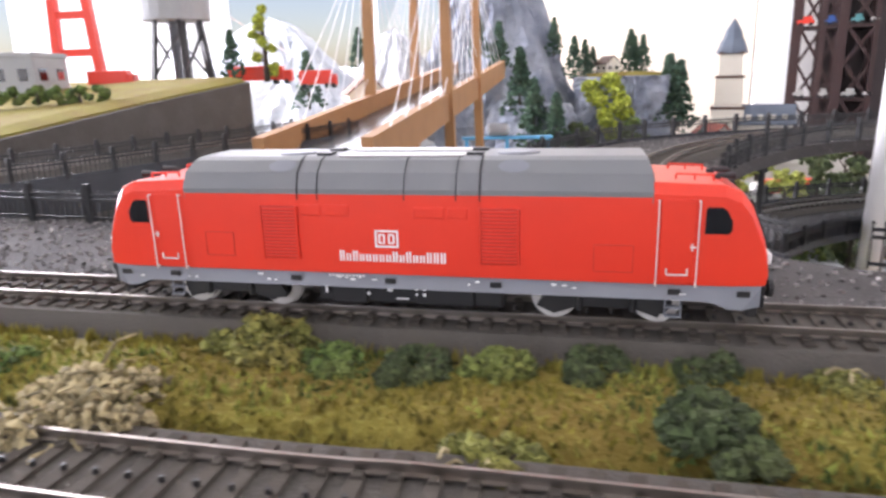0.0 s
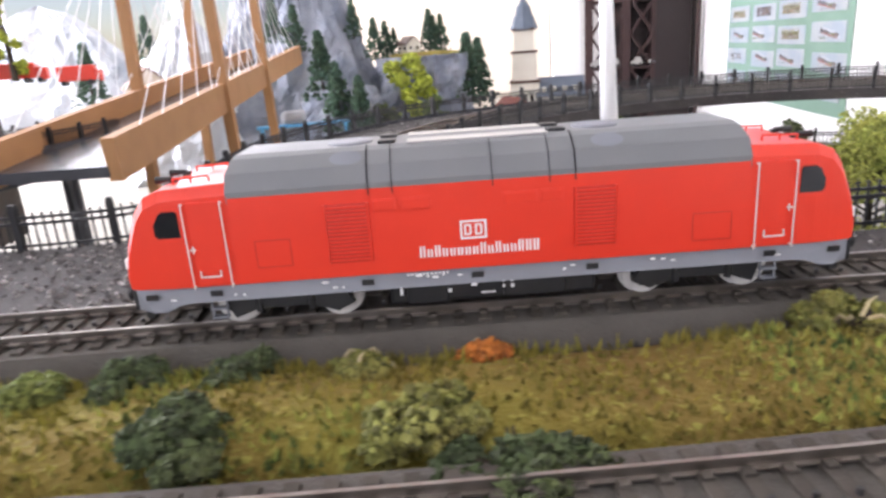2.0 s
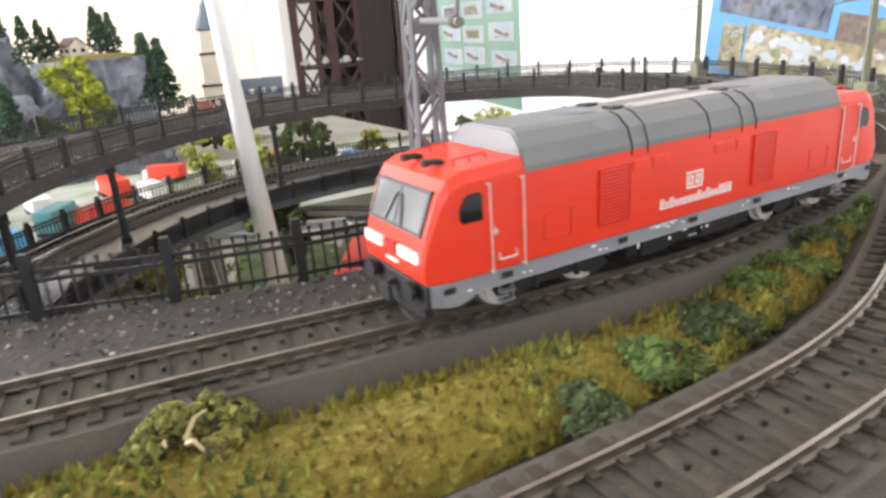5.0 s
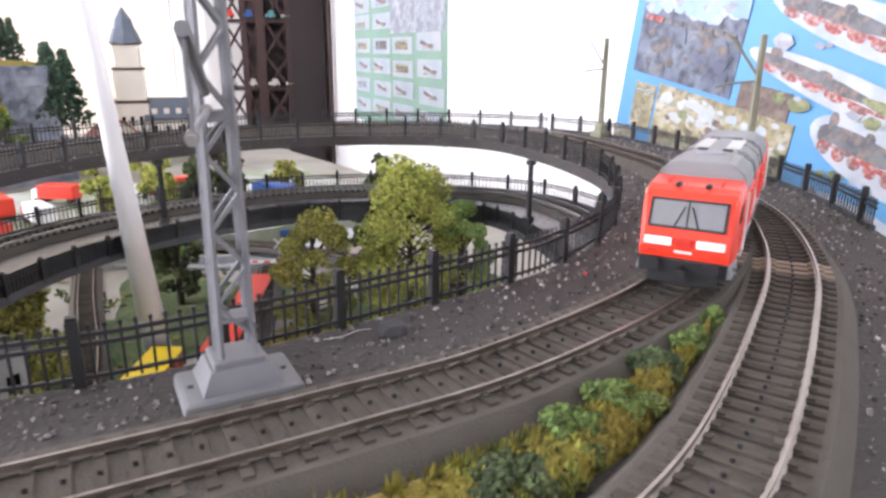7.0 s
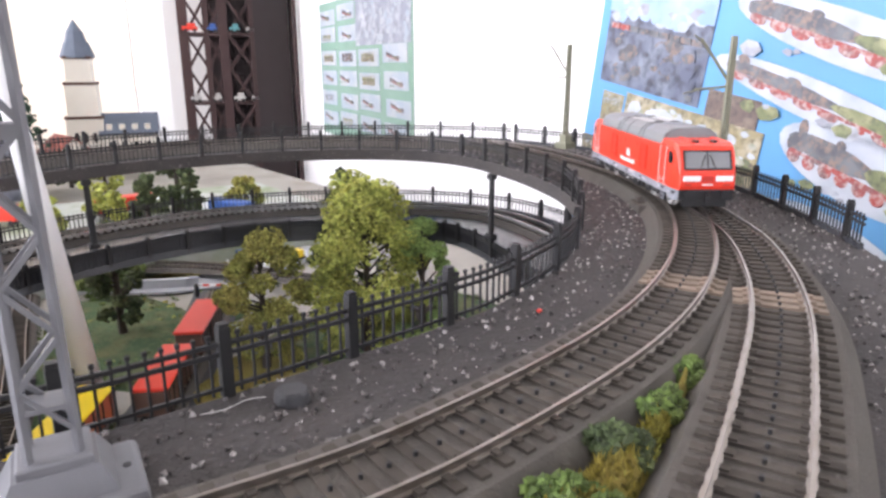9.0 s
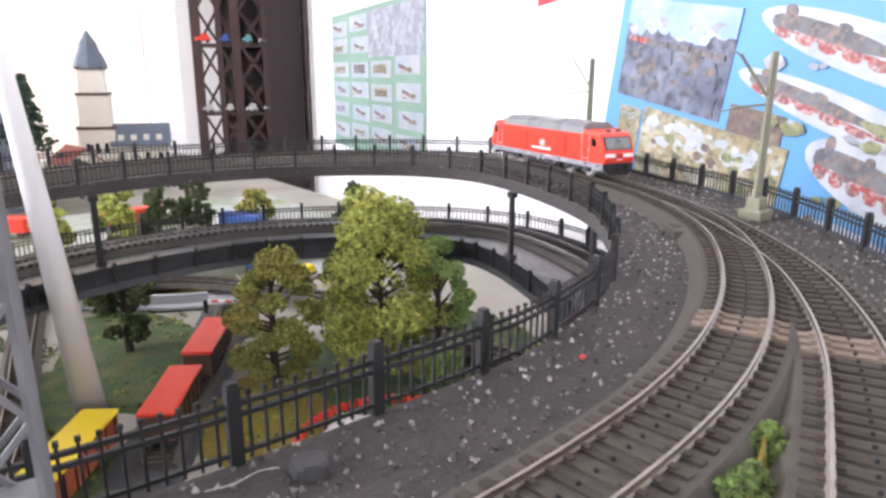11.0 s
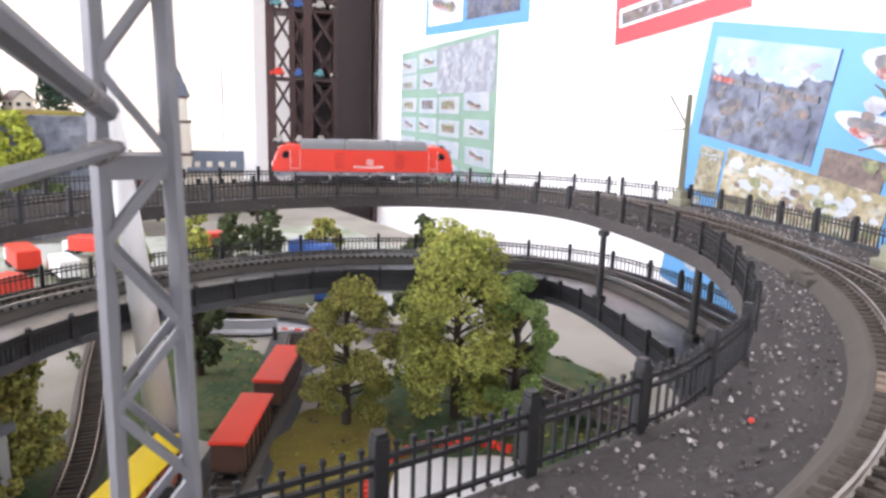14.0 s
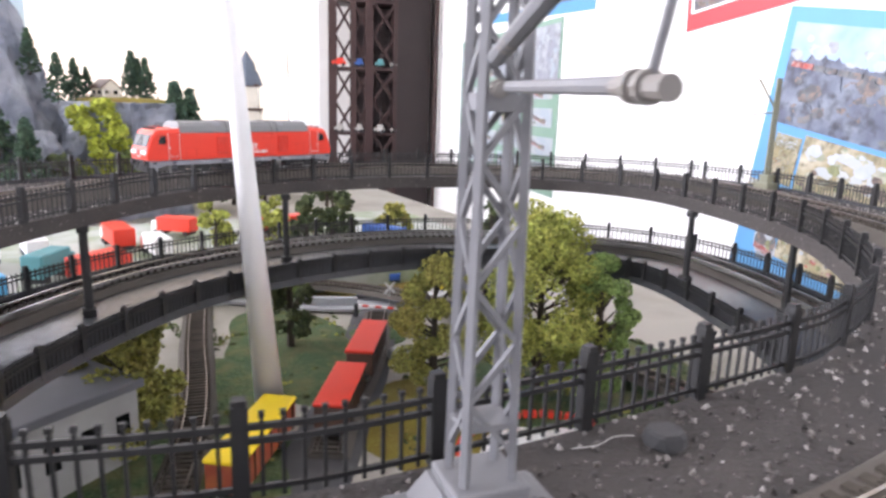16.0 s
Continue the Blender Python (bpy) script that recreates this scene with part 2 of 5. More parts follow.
# ---- the lie of the land ----
RH = .0105          # rail head over the board
GAUGE = .0101       # half the distance of the rails
main = spline(LOOP_PTS)
second = spline([(-1.3, .425), (-.60, .325), (-.058, .247), (.041, .235), (.102, .227), (.192, .2165), (.251, .211), (.30, .2085), (.35, .207), (.40, .2085),
                 (.44, .2155), (.485, .2305), (.545, .2545), (.602, .2800), (.65, .308), (.70, .345), (.745, .392), (.79, .452), (.825, .517)])
second = [p + Vector((0, 0, -.0005)) for p in second]
HOLE = [(.178, .425), (.203, .407), (.251, .392), (.29, .378), (.337, .366), (.378, .363), (.414, .362), (.459, .3625), (.50, .364), (.54, .369),
        (.617, .397), (.69, .451), (.754, .517), (.79, .58), (.82, .66), (.835, .74), (.82, .80), (.78, .85), (.70, .897), (.60, .918),
        (.487, .906), (.38, .858), (.31, .79), (.25, .71), (.21, .62), (.185, .54), (.172, .47), (.172, .44)]
hole = spline(HOLE + HOLE[:1], .006)
OUTER = [(-1.4, .70), (-.6, .585), (-.15, .505), (0, .478), (.045, .50), (.052, .60), (.075, .72), (.125, .83), (.21, .93), (.32, .985), (.44, 1.02), (.56, 1.035), (.68, 1.02),
         (.80, .985), (.90, .915), (.965, .83), (.985, .74), (.985, .68), (.957, .601), (.918, .507), (.874, .434), (.80, .345), (.72, .275), (.62, .215), (.50, .165), (.3, .13)]
outer = spline(OUTER, .006)


def board():
    """The upper board: one plate with a hole, 12 mm thick."""
    bm = bmesh.new()
    rim = [Vector((p.x, p.y)) for p in outer] + [Vector(q) for q in ((.1, -.25), (-1.4, -.25))]
    inner = [Vector((p.x, p.y)) for p in hole[:-1]]
    top_o = [bm.verts.new((*p, 0)) for p in rim]
    top_i = [bm.verts.new((*p, 0)) for p in inner]
    es = []
    for ring in (top_o, top_i):
        es += [bm.edges.new((ring[i], ring[(i + 1) % len(ring)])) for i in range(len(ring))]
    bmesh.ops.triangle_fill(bm, use_beauty=True, edges=es)
    ext = bmesh.ops.extrude_face_region(bm, geom=list(bm.faces))
    bmesh.ops.translate(bm, verts=[v for v in ext["geom"] if isinstance(v, bmesh.types.BMVert)], vec=(0, 0, -.012))
    bmesh.ops.recalc_face_normals(bm, faces=bm.faces)
    return tagged(part("ground", bm, BALLAST), "dark stony ballast ground of the upper board", "ground", kind="structure")


def in_ring(x, y, ring):
    inside = False
    j = len(ring) - 1
    for i in range(len(ring)):
        a, b = ring[i], ring[j]
        if (a.y > y) != (b.y > y) and x < (b.x - a.x) * (y - a.y) / (b.y - a.y) + a.x:
            inside = not inside
        j = i
    return inside


board()


def track(pts, name, label):
    """Track: roadbed with sloped sides, rails; sleepers follow at the end of the file."""
    t = empty(name, Matrix(), label, "track")
    bm = bmesh.new()
    sweep(bm, pts, [(-.0255, 0), (-.0195, .0071), (.0195, .0071), (.0255, 0)])
    part("roadbed", bm, ROADBED, t, smooth=False)
    for s in (-1, 1):
        bm = bmesh.new()
        o = s * GAUGE
        sweep(bm, pts, [(o - .0013, .0078), (o - .0013, .0082), (o - .0003, .0084), (o - .0005, .0098), (o - .0005, RH), (o + .0005, RH), (o + .0005, .0098),
                        (o + .0003, .0084), (o + .0013, .0082), (o + .0013, .0078)])
        part("rail", bm, RAIL, t)
    return t


main_track = track(main, "main_track", "brown model railway track with steel rails on grey roadbed")
second_track = track(second, "siding_track", "weathered brown model track curving beside the grass strip")


# ---- room ----
def slab(name, a, b, z0, z1, thick, material, label):
    bm = bmesh.new()
    a, b = Vector((*a, 0)), Vector((*b, 0))
    d = b - a
    m = Matrix.Translation((a + b) / 2 + Vector((0, 0, (z0 + z1) / 2))) @ Matrix.Rotation(math.atan2(d.y, d.x), 4, "Z")
    box(bm, (0, thick / 2, 0), (d.length, thick, z1 - z0), m)
    return tagged(part(name, bm, material), label, "wall", kind="structure")


WALL_A, WALL_D = Vector((1.72, 1.6, 0)), Vector((.24, .97, 0)).normalized()


def on_wall(s, z, off=0.0):
    """A place on the poster wall, s metres along it; off is into the room."""
    n = Vector((-WALL_D.y, WALL_D.x, 0))
    p = WALL_A + WALL_D * s + n * off
    return Vector((p.x, p.y, z))


def wall_window(name, a, b, u0, u1, v0, v1, label, k):
    """A wall from a to b with one window opening, its frame and sill."""
    a3, b3 = Vector((*a, 0)), Vector((*b, 0))
    d = b3 - a3
    L = d.length
    m = Matrix.Translation(a3) @ Matrix.Rotation(math.atan2(d.y, d.x), 4, "Z")
    bm = bmesh.new()
    for x0, x1, z0, z1 in ((0, u0, -1.1, 1.5), (u1, L, -1.1, 1.5), (u0, u1, -1.1, v0), (u0, u1, v1, 1.5)):
        box(bm, ((x0 + x1) / 2, .06, (z0 + z1) / 2), (x1 - x0, .12, z1 - z0), m)
    tagged(part(name, bm, WALLWHITE), label, "wall", kind="structure")
    w = empty("window_%d" % k, m, "white framed room window with daylight", "window", kind="structure")
    for x, z, sx, sz in (((u0 + u1) / 2, v0 + .02, u1 - u0, .04), ((u0 + u1) / 2, v1 - .02, u1 - u0, .04), (u0 + .02, (v0 + v1) / 2, .04, v1 - v0), (u1 - .02, (v0 + v1) / 2, .04, v1 - v0), ((u0 + u1) / 2, (v0 + v1) / 2, .05, v1 - v0)):
        bm = bmesh.new()
        box(bm, (x, .03, z), (sx, .04, sz))
        part("window_frame", bm, POLEWHITE, w)
    bm = bmesh.new()
    box(bm, ((u0 + u1) / 2, -.04, v0 - .012), (u1 - u0 + .1, .12, .024), None, .004)
    part("window_sill", bm, POLEWHITE, w)


e0, e1 = on_wall(-3.6, 0), on_wall(3.3, 0)
slab("wall_east", e1.xy, e0.xy, -1.1, 1.5, .12, WALLWHITE, "plain white painted room wall hung with posters")
wall_window("wall_north", (-2.5, 5.4), e1.xy, .4, 2.8, .1, 1.4, "white painted back wall with a window", 1)
wall_window("wall_south", e0.xy, (-2.5, -1.72), 1.15, 3.35, .05, 1.35, "white painted wall with a window", 2)
wall_window("wall_west", (-2.5, -1.72), (-2.5, 5.4), 2.82, 5.42, -.13, 1.37, "white painted side wall with a wide window", 3)
bm = bmesh.new()
box(bm, (.2, 2.6, 1.55), (6.2, 9.4, .1))
tagged(part("ceiling", bm, WALLWHITE), "plain white room ceiling", "ceiling", kind="structure")
bm = bmesh.new()
box(bm, (.2, 2.6, -1.15), (6.2, 9.4, .1))
tagged(part("floor", bm, CONCRETE), "plain grey room floor", "floor", kind="structure")
# lower board of the layout
bm = bmesh.new()
box(bm, (-.25, 1.55, -.27), (3.1, 3.6, .04))
tagged(part("lower_ground", bm, LOWGROUND), "sandy grey ground of the lower layout board", "ground", kind="structure")


# ---- locomotive ----
def loco():
    t = empty("locomotive", Matrix(), "red diesel model locomotive with grey roof, on the track", "locomotive")
    hw = .0165
    # sections of the red body: x, bottom, top, share of the width
    half = [(.0712, .0140, .0388, 1.0), (.0716, .0140, .0428, 1.0), (.0900, .0140, .0420, .995), (.0945, .0140, .0402, .975), (.0975, .0140, .0362, .955),
            (.1012, .0140, .0272, .925), (.1024, .0144, .0225, .91), (.1028, .0165, .0192, .89)]
    rows = [(-x, a, b, w) for x, a, b, w in half[::-1]] + half
    bm = bmesh.new()
    rings = []
    for x, a, b, w in rows:
        y, brow = hw * w, min(.0030, (b - a) * .4)
        top = y * (1.0 if abs(x) < .0714 else .93)
        rings.append([bm.verts.new((x, u, z)) for u, z in ((-y, a), (-y, b - brow), (-top, b), (top, b), (y, b - brow), (y, a))])
    for p, q in zip(rings, rings[1:]):
        for k in range(6):
            bm.faces.new((p[k], q[k], q[(k + 1) % 6], p[(k + 1) % 6]))
    bm.faces.new(rings[0]), bm.faces.new(rings[-1][::-1])
    bmesh.ops.recalc_face_normals(bm, faces=bm.faces)
    bmesh.ops.bevel(bm, geom=[e for e in bm.edges if e.calc_face_angle(0) > .25 and e.calc_length() > .003], offset=.0007, segments=3, affect="EDGES", profile=.5, clamp_overlap=True)
    part("body", bm, RED, t, "glossy red body shell", smooth=False)
    # grey roof hood
    bm = bmesh.new()
    prof = [(-hw + .0001, .0370), (-hw + .0001, .0402), (-.0148, .0450), (-.0112, .0482), (-.0085, .0490), (.0085, .0490), (.0112, .0482), (.0148, .0450), (hw - .0001, .0402), (hw - .0001, .0370)]
    a = [bm.verts.new((-.0722, y * 1.006, z)) for y, z in prof]
    b = [bm.verts.new((.0722, y * 1.006, z)) for y, z in prof]
    k = len(prof)
    bm.faces.new(a[::-1]), bm.faces.new(b)
    for i in range(k):
        bm.faces.new((a[i], a[(i + 1) % k], b[(i + 1) % k], b[i]))
    bmesh.ops.recalc_face_normals(bm, faces=bm.faces)
    for v in bm.verts:
        if abs(v.co.x) > .068 and v.co.z > .044:
            v.co.x *= 1 - .03 * (v.co.z - .044) / .005
    bmesh.ops.bevel(bm, geom=[e for e in bm.edges if abs(e.verts[0].co.x - e.verts[1].co.x) < .01], offset=.0006, segments=2, affect="EDGES")
    roof = part("roof_hood", bm, GREY_ROOF, t, "matt grey rounded roof hood")
    # seams, hatches and fans on the hood
    for x, wide in ((-.0329, .0005), (-.0264, .00025), (.0009, .00022), (.0165, .00022), (.0235, .0005)):
        for s in (-1, 1):
            bm = bmesh.new()
            for (y0, z0), (y1, z1) in zip(prof[:5], prof[1:5]):
                beam(bm, (x, s * y0 * 1.012, z0 + .0001), (x, s * y1 * 1.012, z1 + .0002), wide, .00025)
            part("seam", bm, BLACK, roof)
    for s in (-1, 1):
        bm = bmesh.new()
        box(bm, (-.0020, s * .0062, .0491), (.0395, .0058, .0006), bev=.0002)
        part("walkway_panel", bm, GREY_LIGHT, roof, "pale grey walkway panel")
    for x in (-.0385, .0330):
        bm = bmesh.new()
        rod(bm, (x, 0, .0488), (x, 0, .0494), .0066, seg=24)
        rod(bm, (x, 0, .0494), (x, 0, .0496), .0052, seg=24)
        part("fan_grille", bm, GREY_SKIRT, roof, smooth=False)
        for s in (-1, 1):
            bm = bmesh.new()
            m = Matrix.Translation((x, s * .0131, .0468)) @ Matrix.Rotation(s * radians(-40), 4, "X")
            r = bmesh.ops.create_circle(bm, cap_ends=True, segments=20, radius=.0045, matrix=m @ Matrix.Diagonal((1, .55, 1, 1)))
            part("round_hatch", bm, GREY_SKIRT, roof)
    for x in (-.0275, .0205):
        bm = bmesh.new()
        box(bm, (x, -.005, .0494), (.005, .004, .0008), bev=.0002)
        box(bm, (x, .005, .0494), (.005, .004, .0008), bev=.0002)
        part("exhaust", bm, BLACK, roof)
    # grey frame along the base
    bm = bmesh.new()
    prism(bm, [(-.1016, .0141), (-.1016, .0080), (-.0965, .0072), (-.093, .0072), (-.0885, .0090), (-.0855, .0094), (.0855, .0094), (.0885, .0090), (.093, .0072), (.0965, .0072), (.1016, .0080), (.1016, .0141)], -.01655, .01655)
    for v in bm.verts:
        if abs(v.co.x) > .1:
            v.co.y *= .9
    frame_part = part("frame", bm, GREY_SKIRT, t, "grey painted frame strip with small white markings")
    rng = random.Random(4)
    for s in (-1, 1):
        for x in (-.0965, -.0783, -.0355, -.0045, .028, .0783, .0965):
            bm = bmesh.new()
            box(bm, (x, s * .01655, .0119), (.0034, .0003, .0017), bev=.0001)
            part("recess", bm, BLACK, frame_part)
        bm = bmesh.new()
        for x in (-.073, -.0705, -.0475, -.0448, -.0425, -.021, -.0185, -.0165, -.0142, -.0095, .02, .0225, .045, .048, .0508, .0805, -.0905):
            box(bm, (x, s * .01668, .0118 + rng.uniform(-.0012, .0012)), (rng.uniform(.0006, .0021), .0001, rng.uniform(.0003, .0007)))
        for x in np.arange(-.024, -.0125, .0011):
            box(bm, (x, s * .01668, .0133), (.0007, .0001, .0005))
        tagged(part("marking_bars", bm, WHITE, frame_part), kind="stuff")
    # doors, handrails, windows, grilles on both sides
    for s in (-1, 1):
        for e in (-1, 1):
            bm = bmesh.new()
            box(bm, (e * .0783, s * hw, .0264), (.0092, .0006, .0238), bev=.0002)
            d = part("cab_door", bm, RED, t)
            bm = bmesh.new()
            for x in (.0730, .0836):
                rod(bm, (e * x, s * .0176, .0138), (e * x, s * .0176, .0384), .00021, seg=6)
                for z in (.0144, .0379):
                    rod(bm, (e * x, s * .0164, z), (e * x, s * .0177, z), .00028, seg=6)
            part("handrail", bm, HANDRAIL, t, "bright steel door handrails")
            bm = bmesh.new()
            rod(bm, (e * .0757, s * .0174, .0172), (e * .0812, s * .0174, .0172), .00025, seg=6)
            rod(bm, (e * .0757, s * .0174, .0172), (e * .0757, s * .0174, .0190), .00025, seg=6)
            rod(bm, (e * .0812, s * .0174, .0172), (e * .0812, s * .0174, .0190), .00025, seg=6)
            rod(bm, (e * .0822, s * .0174, .0242), (e * .0822, s * .0174, .0262), .00025, seg=6)
            rod(bm, (e * .0815, s * .0174, .0252), (e * .0832, s * .0174, .0252), .00025, seg=6)
            part("door_handle", bm, HANDRAIL, d)
            bm = bmesh.new()
            outline = [(.0853, .0288), (.0853, .0354), (.0859, .0362), (.0893, .0362), (.0906, .0354), (.0922, .0325), (.0922, .0298), (.0914, .0288)]
            prism(bm, [(e * x, z) for x, z in outline], s * .0146, s * .01665)
            part("cab_window", bm, PANE, t, "dark cab side window")
            bm = bmesh.new()
            for z in (.0045, .0072):
                box(bm, (e * .0783, s * .0158, z), (.0046, .0020, .0005))
            for x in (.0762, .0804):
                rod(bm, (e * x, s * .0158, .0045), (e * x, s * .0158, .0108), .0003, seg=6)
            part("step_ladder", bm, GREY_SKIRT, t)
        for x0, x1 in ((-.0458, -.0332), (.0230, .0350)):
            # backing in the darker red, which paints the shade between the louvres
            bm = bmesh.new()
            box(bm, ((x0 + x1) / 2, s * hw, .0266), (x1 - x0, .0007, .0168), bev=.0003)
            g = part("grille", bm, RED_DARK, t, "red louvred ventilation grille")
            bm = bmesh.new()
            for i in range(15):
                box(bm, ((x0 + x1) / 2, s * (hw + .0003), .0191 + i * .00107), (x1 - x0 - .0016, .0008, .0005))
            box(bm, (x0 + .0004, s * (hw + .0004), .0266), (.0006, .0008, .0168)), box(bm, (x1 - .0004, s * (hw + .0004), .0266), (.0006, .0008, .0168))
            part("louvres", bm, RED, g)
        for x0, x1, z0, z1 in ((-.0322, -.0255, .0365, .0403), (-.0245, -.0165, .0365, .0403), (.0036, .0130, .0362, .0398), (.0140, .0200, .0362, .0398)):
            bm = bmesh.new()
            z0, z1 = z0 - .0045, z1 - .0047
            box(bm, ((x0 + x1) / 2, s * hw, (z0 + z1) / 2), (x1 - x0, .0004, z1 - z0), bev=.00015)
            box(bm, ((x0 + x1) / 2, s * hw, (z0 + z1) / 2), (x1 - x0 - .0008, .0006, z1 - z0 - .0008), bev=.0002)
            part("small_vent", bm, RED, t)
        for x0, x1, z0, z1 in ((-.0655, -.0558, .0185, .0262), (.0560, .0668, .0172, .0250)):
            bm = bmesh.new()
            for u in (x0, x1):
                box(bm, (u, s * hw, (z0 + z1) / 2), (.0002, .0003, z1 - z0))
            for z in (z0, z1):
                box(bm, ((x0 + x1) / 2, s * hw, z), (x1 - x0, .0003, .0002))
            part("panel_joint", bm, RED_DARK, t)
    # writing
    for s in (-1, 1):
        side = Matrix.Rotation(radians(90), 4, "X") if s < 0 else Matrix.Rotation(radians(180), 4, "Z") @ Matrix.Rotation(radians(90), 4, "X")
        off = -s * -.0085

        # the operator's name as plain upright bars: tall ones for capitals and ascenders
        bm = bmesh.new()
        for k, tall in enumerate("1110010100000101"):
            h = .0033 if tall == "1" else .0023
            u = -.0036 - s * (k - 7.5) * -.00212
            for q in (-.00048, .00048):
                box(bm, (u + q, s * (hw + .0001), .0180 + h / 2), (.00055, .00012, h))
        part("lettering", bm, WHITE, t, "white line of lettering bars")
        bm = bmesh.new()
        for cx, cz, w, h in ((0, .0024, .0074, .0006), (0, -.0024, .0074, .0006), (-.0034, 0, .0006, .0054), (.0034, 0, .0006, .0054)):
            box(bm, (-.0050 + cx, s * (hw + .0001), .0252 + cz), (w, .00012, h))
        for cx in (-.0016, .0014):
            box(bm, (-.0050 + cx - .0007, s * (hw + .0001), .0252), (.0006, .00012, .0030))
            box(bm, (-.0050 + cx + .0008, s * (hw + .0001), .0252), (.0006, .00012, .0026))
            for z in (-.0013, .0013):
                box(bm, (-.0050 + cx, s * (hw + .0001), .0252 + z), (.0016, .00012, .0005))
        part("emblem", bm, WHITE, t, "white outlined emblem")
    # cab ends
    for e in (-1, 1):
        lean = math.atan2(.0037, .0092)
        m = Matrix.Translation((e * .0994, 0, .0320)) @ Matrix.Rotation(-e * lean, 4, "Y")
        bm = bmesh.new()
        box(bm, (0, 0, 0), (.0006, .0245, .0105), m, .0002)
        w = part("windscreen", bm, WINDSCREEN, t, "windscreen with pale reflection painted in, black edge")
        bm = bmesh.new()
        for y, sy, z, sz in ((0, .0262, .0056, .0010), (0, .0262, -.0056, .0010), (-.0126, .001, 0, .0118), (.0126, .001, 0, .0118), (0, .0006, 0, .0105)):
            box(bm, (0, y, z), (.0009, sy, sz), m)
        for y in (-.004, .004):
            beam(bm, m @ Vector((e * .0006, y, -.005)), m @ Vector((e * .0006, y * .3, .003)), .0004, .0004)
        part("seal", bm, BLACK, w, "black rubber seal with wipers")
        for y in (-.0088, .0088):
            bm = bmesh.new()
            box(bm, (e * .1031, y, .0212), (.0014, .0094, .0032), bev=.0004)
            part("headlight", bm, WHITE, t, "white headlight panel")
        bm = bmesh.new()
        box(bm, (e * .1031, 0, .0212), (.0012, .0052, .0034), bev=.0002)
        part("emblem", bm, RED_DARK, t, "red emblem with white edge")
        bm = bmesh.new()
        for i in range(6):
            box(bm, (e * .1028, -.0025 + i * .001, .0174), (.0010, .0007, .0009))
        part("number_bars", bm, WHITE, t)
        for y in (-.0105, .0105):
            bm = bmesh.new()
            box(bm, (e * .1025, y, .0172), (.0010, .0038, .0014), bev=.0002)
            part("tail_light", bm, RED_DARK, t)
        bm = bmesh.new()
        box(bm, (e * .1010, 0, .0108), (.003, .030, .0064), bev=.0004)
        box(bm, (e * .1002, 0, .0065), (.003, .024, .0062), bev=.0006)
        part("buffer_beam", bm, BLACK, t, "black buffer beam and plough")
        for y in (-.0100, .0100):
            bm = bmesh.new()
            rod(bm, (e * .1020, y, .0120), (e * .1040, y, .0120), .0012, seg=10)
            rod(bm, (e * .1040, y, .0120), (e * .1052, y, .0120), .0027, seg=14)
            part("buffer", bm, BLACK, t)
        bm = bmesh.new()
        rod(bm, (e * .1020, 0, .0115), (e * .1055, 0, .0105), .0009, seg=8)
        box(bm, (e * .1055, 0, .0085), (.0012, .0035, .0045), bev=.0003)
        part("coupling", bm, BLACK, t)
        # roof gear over the cab
        for y in (-.005, .005):
            bm = bmesh.new()
            rod(bm, (e * .0895, y, .0430), (e * .0945, y, .0428), .0006, .0011, seg=8)
            box(bm, (e * .0895, y, .0424), (.002, .0016, .0014))
            part("horn", bm, BLACK, t)
        bm = bmesh.new()
        for y in (-.009, .009):
            rod(bm, (e * .078, y, .0440), (e * .088, y, .0436), .0003, seg=6)
            for x in (.078, .083, .088):
                rod(bm, (e * x, y, .0415), (e * x, y, .0438), .0003, seg=6)
        part("roof_rail", bm, RED, t)
    # underframe
    bm = bmesh.new()
    box(bm, (0, 0, .0072), (.060, .026, .0085), bev=.001)
    box(bm, (-.019, -.0128, .0066), (.012, .003, .007), bev=.0006), box(bm, (.012, -.0128, .0066), (.018, .003, .006), bev=.0006)
    box(bm, (-.019, .0128, .0066), (.012, .003, .007), bev=.0006), box(bm, (.012, .0128, .0066), (.018, .003, .006), bev=.0006)
    tank = part("fuel_tank", bm, BLACK, t, "black underfloor tank and boxes")
    bm = bmesh.new()
    for s in (-1, 1):
        for x, z, w, h in ((-.0265, .0075, .0008, .002), (-.0125, .0068, .001, .001), (-.0055, .0085, .0016, .0016), (-.0015, .0055, .004, .0004), (.003, .0088, .0009, .0009), (.0055, .0070, .001, .001), (.0055, .0088, .001, .001), (.003, .0070, .0007, .0007)):
            box(bm, (x, s * .01440, z), (w, .0002, h))
    tagged(part("marking_bars", bm, WHITE, tank), kind="stuff")
    for e in (-1, 1):
        bm = bmesh.new()
        for s in (-1, 1):
            prism(bm, [(e * x, z) for x, z in ((.040, .0055), (.043, .0098), (.0765, .0098), (.0757, .0055), (.0745, .0032), (.067, .0058), (.0525, .0058), (.045, .0032))], s * .0128, s * .0148)
            for x in (.0523, .0674):
                rod(bm, (e * x, s * .0149, .0050), (e * x, s * .0149, .0100), .0010, seg=10)
        box(bm, (e * .0598, 0, .0085), (.036, .020, .0035))
        part("bogie", bm, BLACK, t)
    axles = []
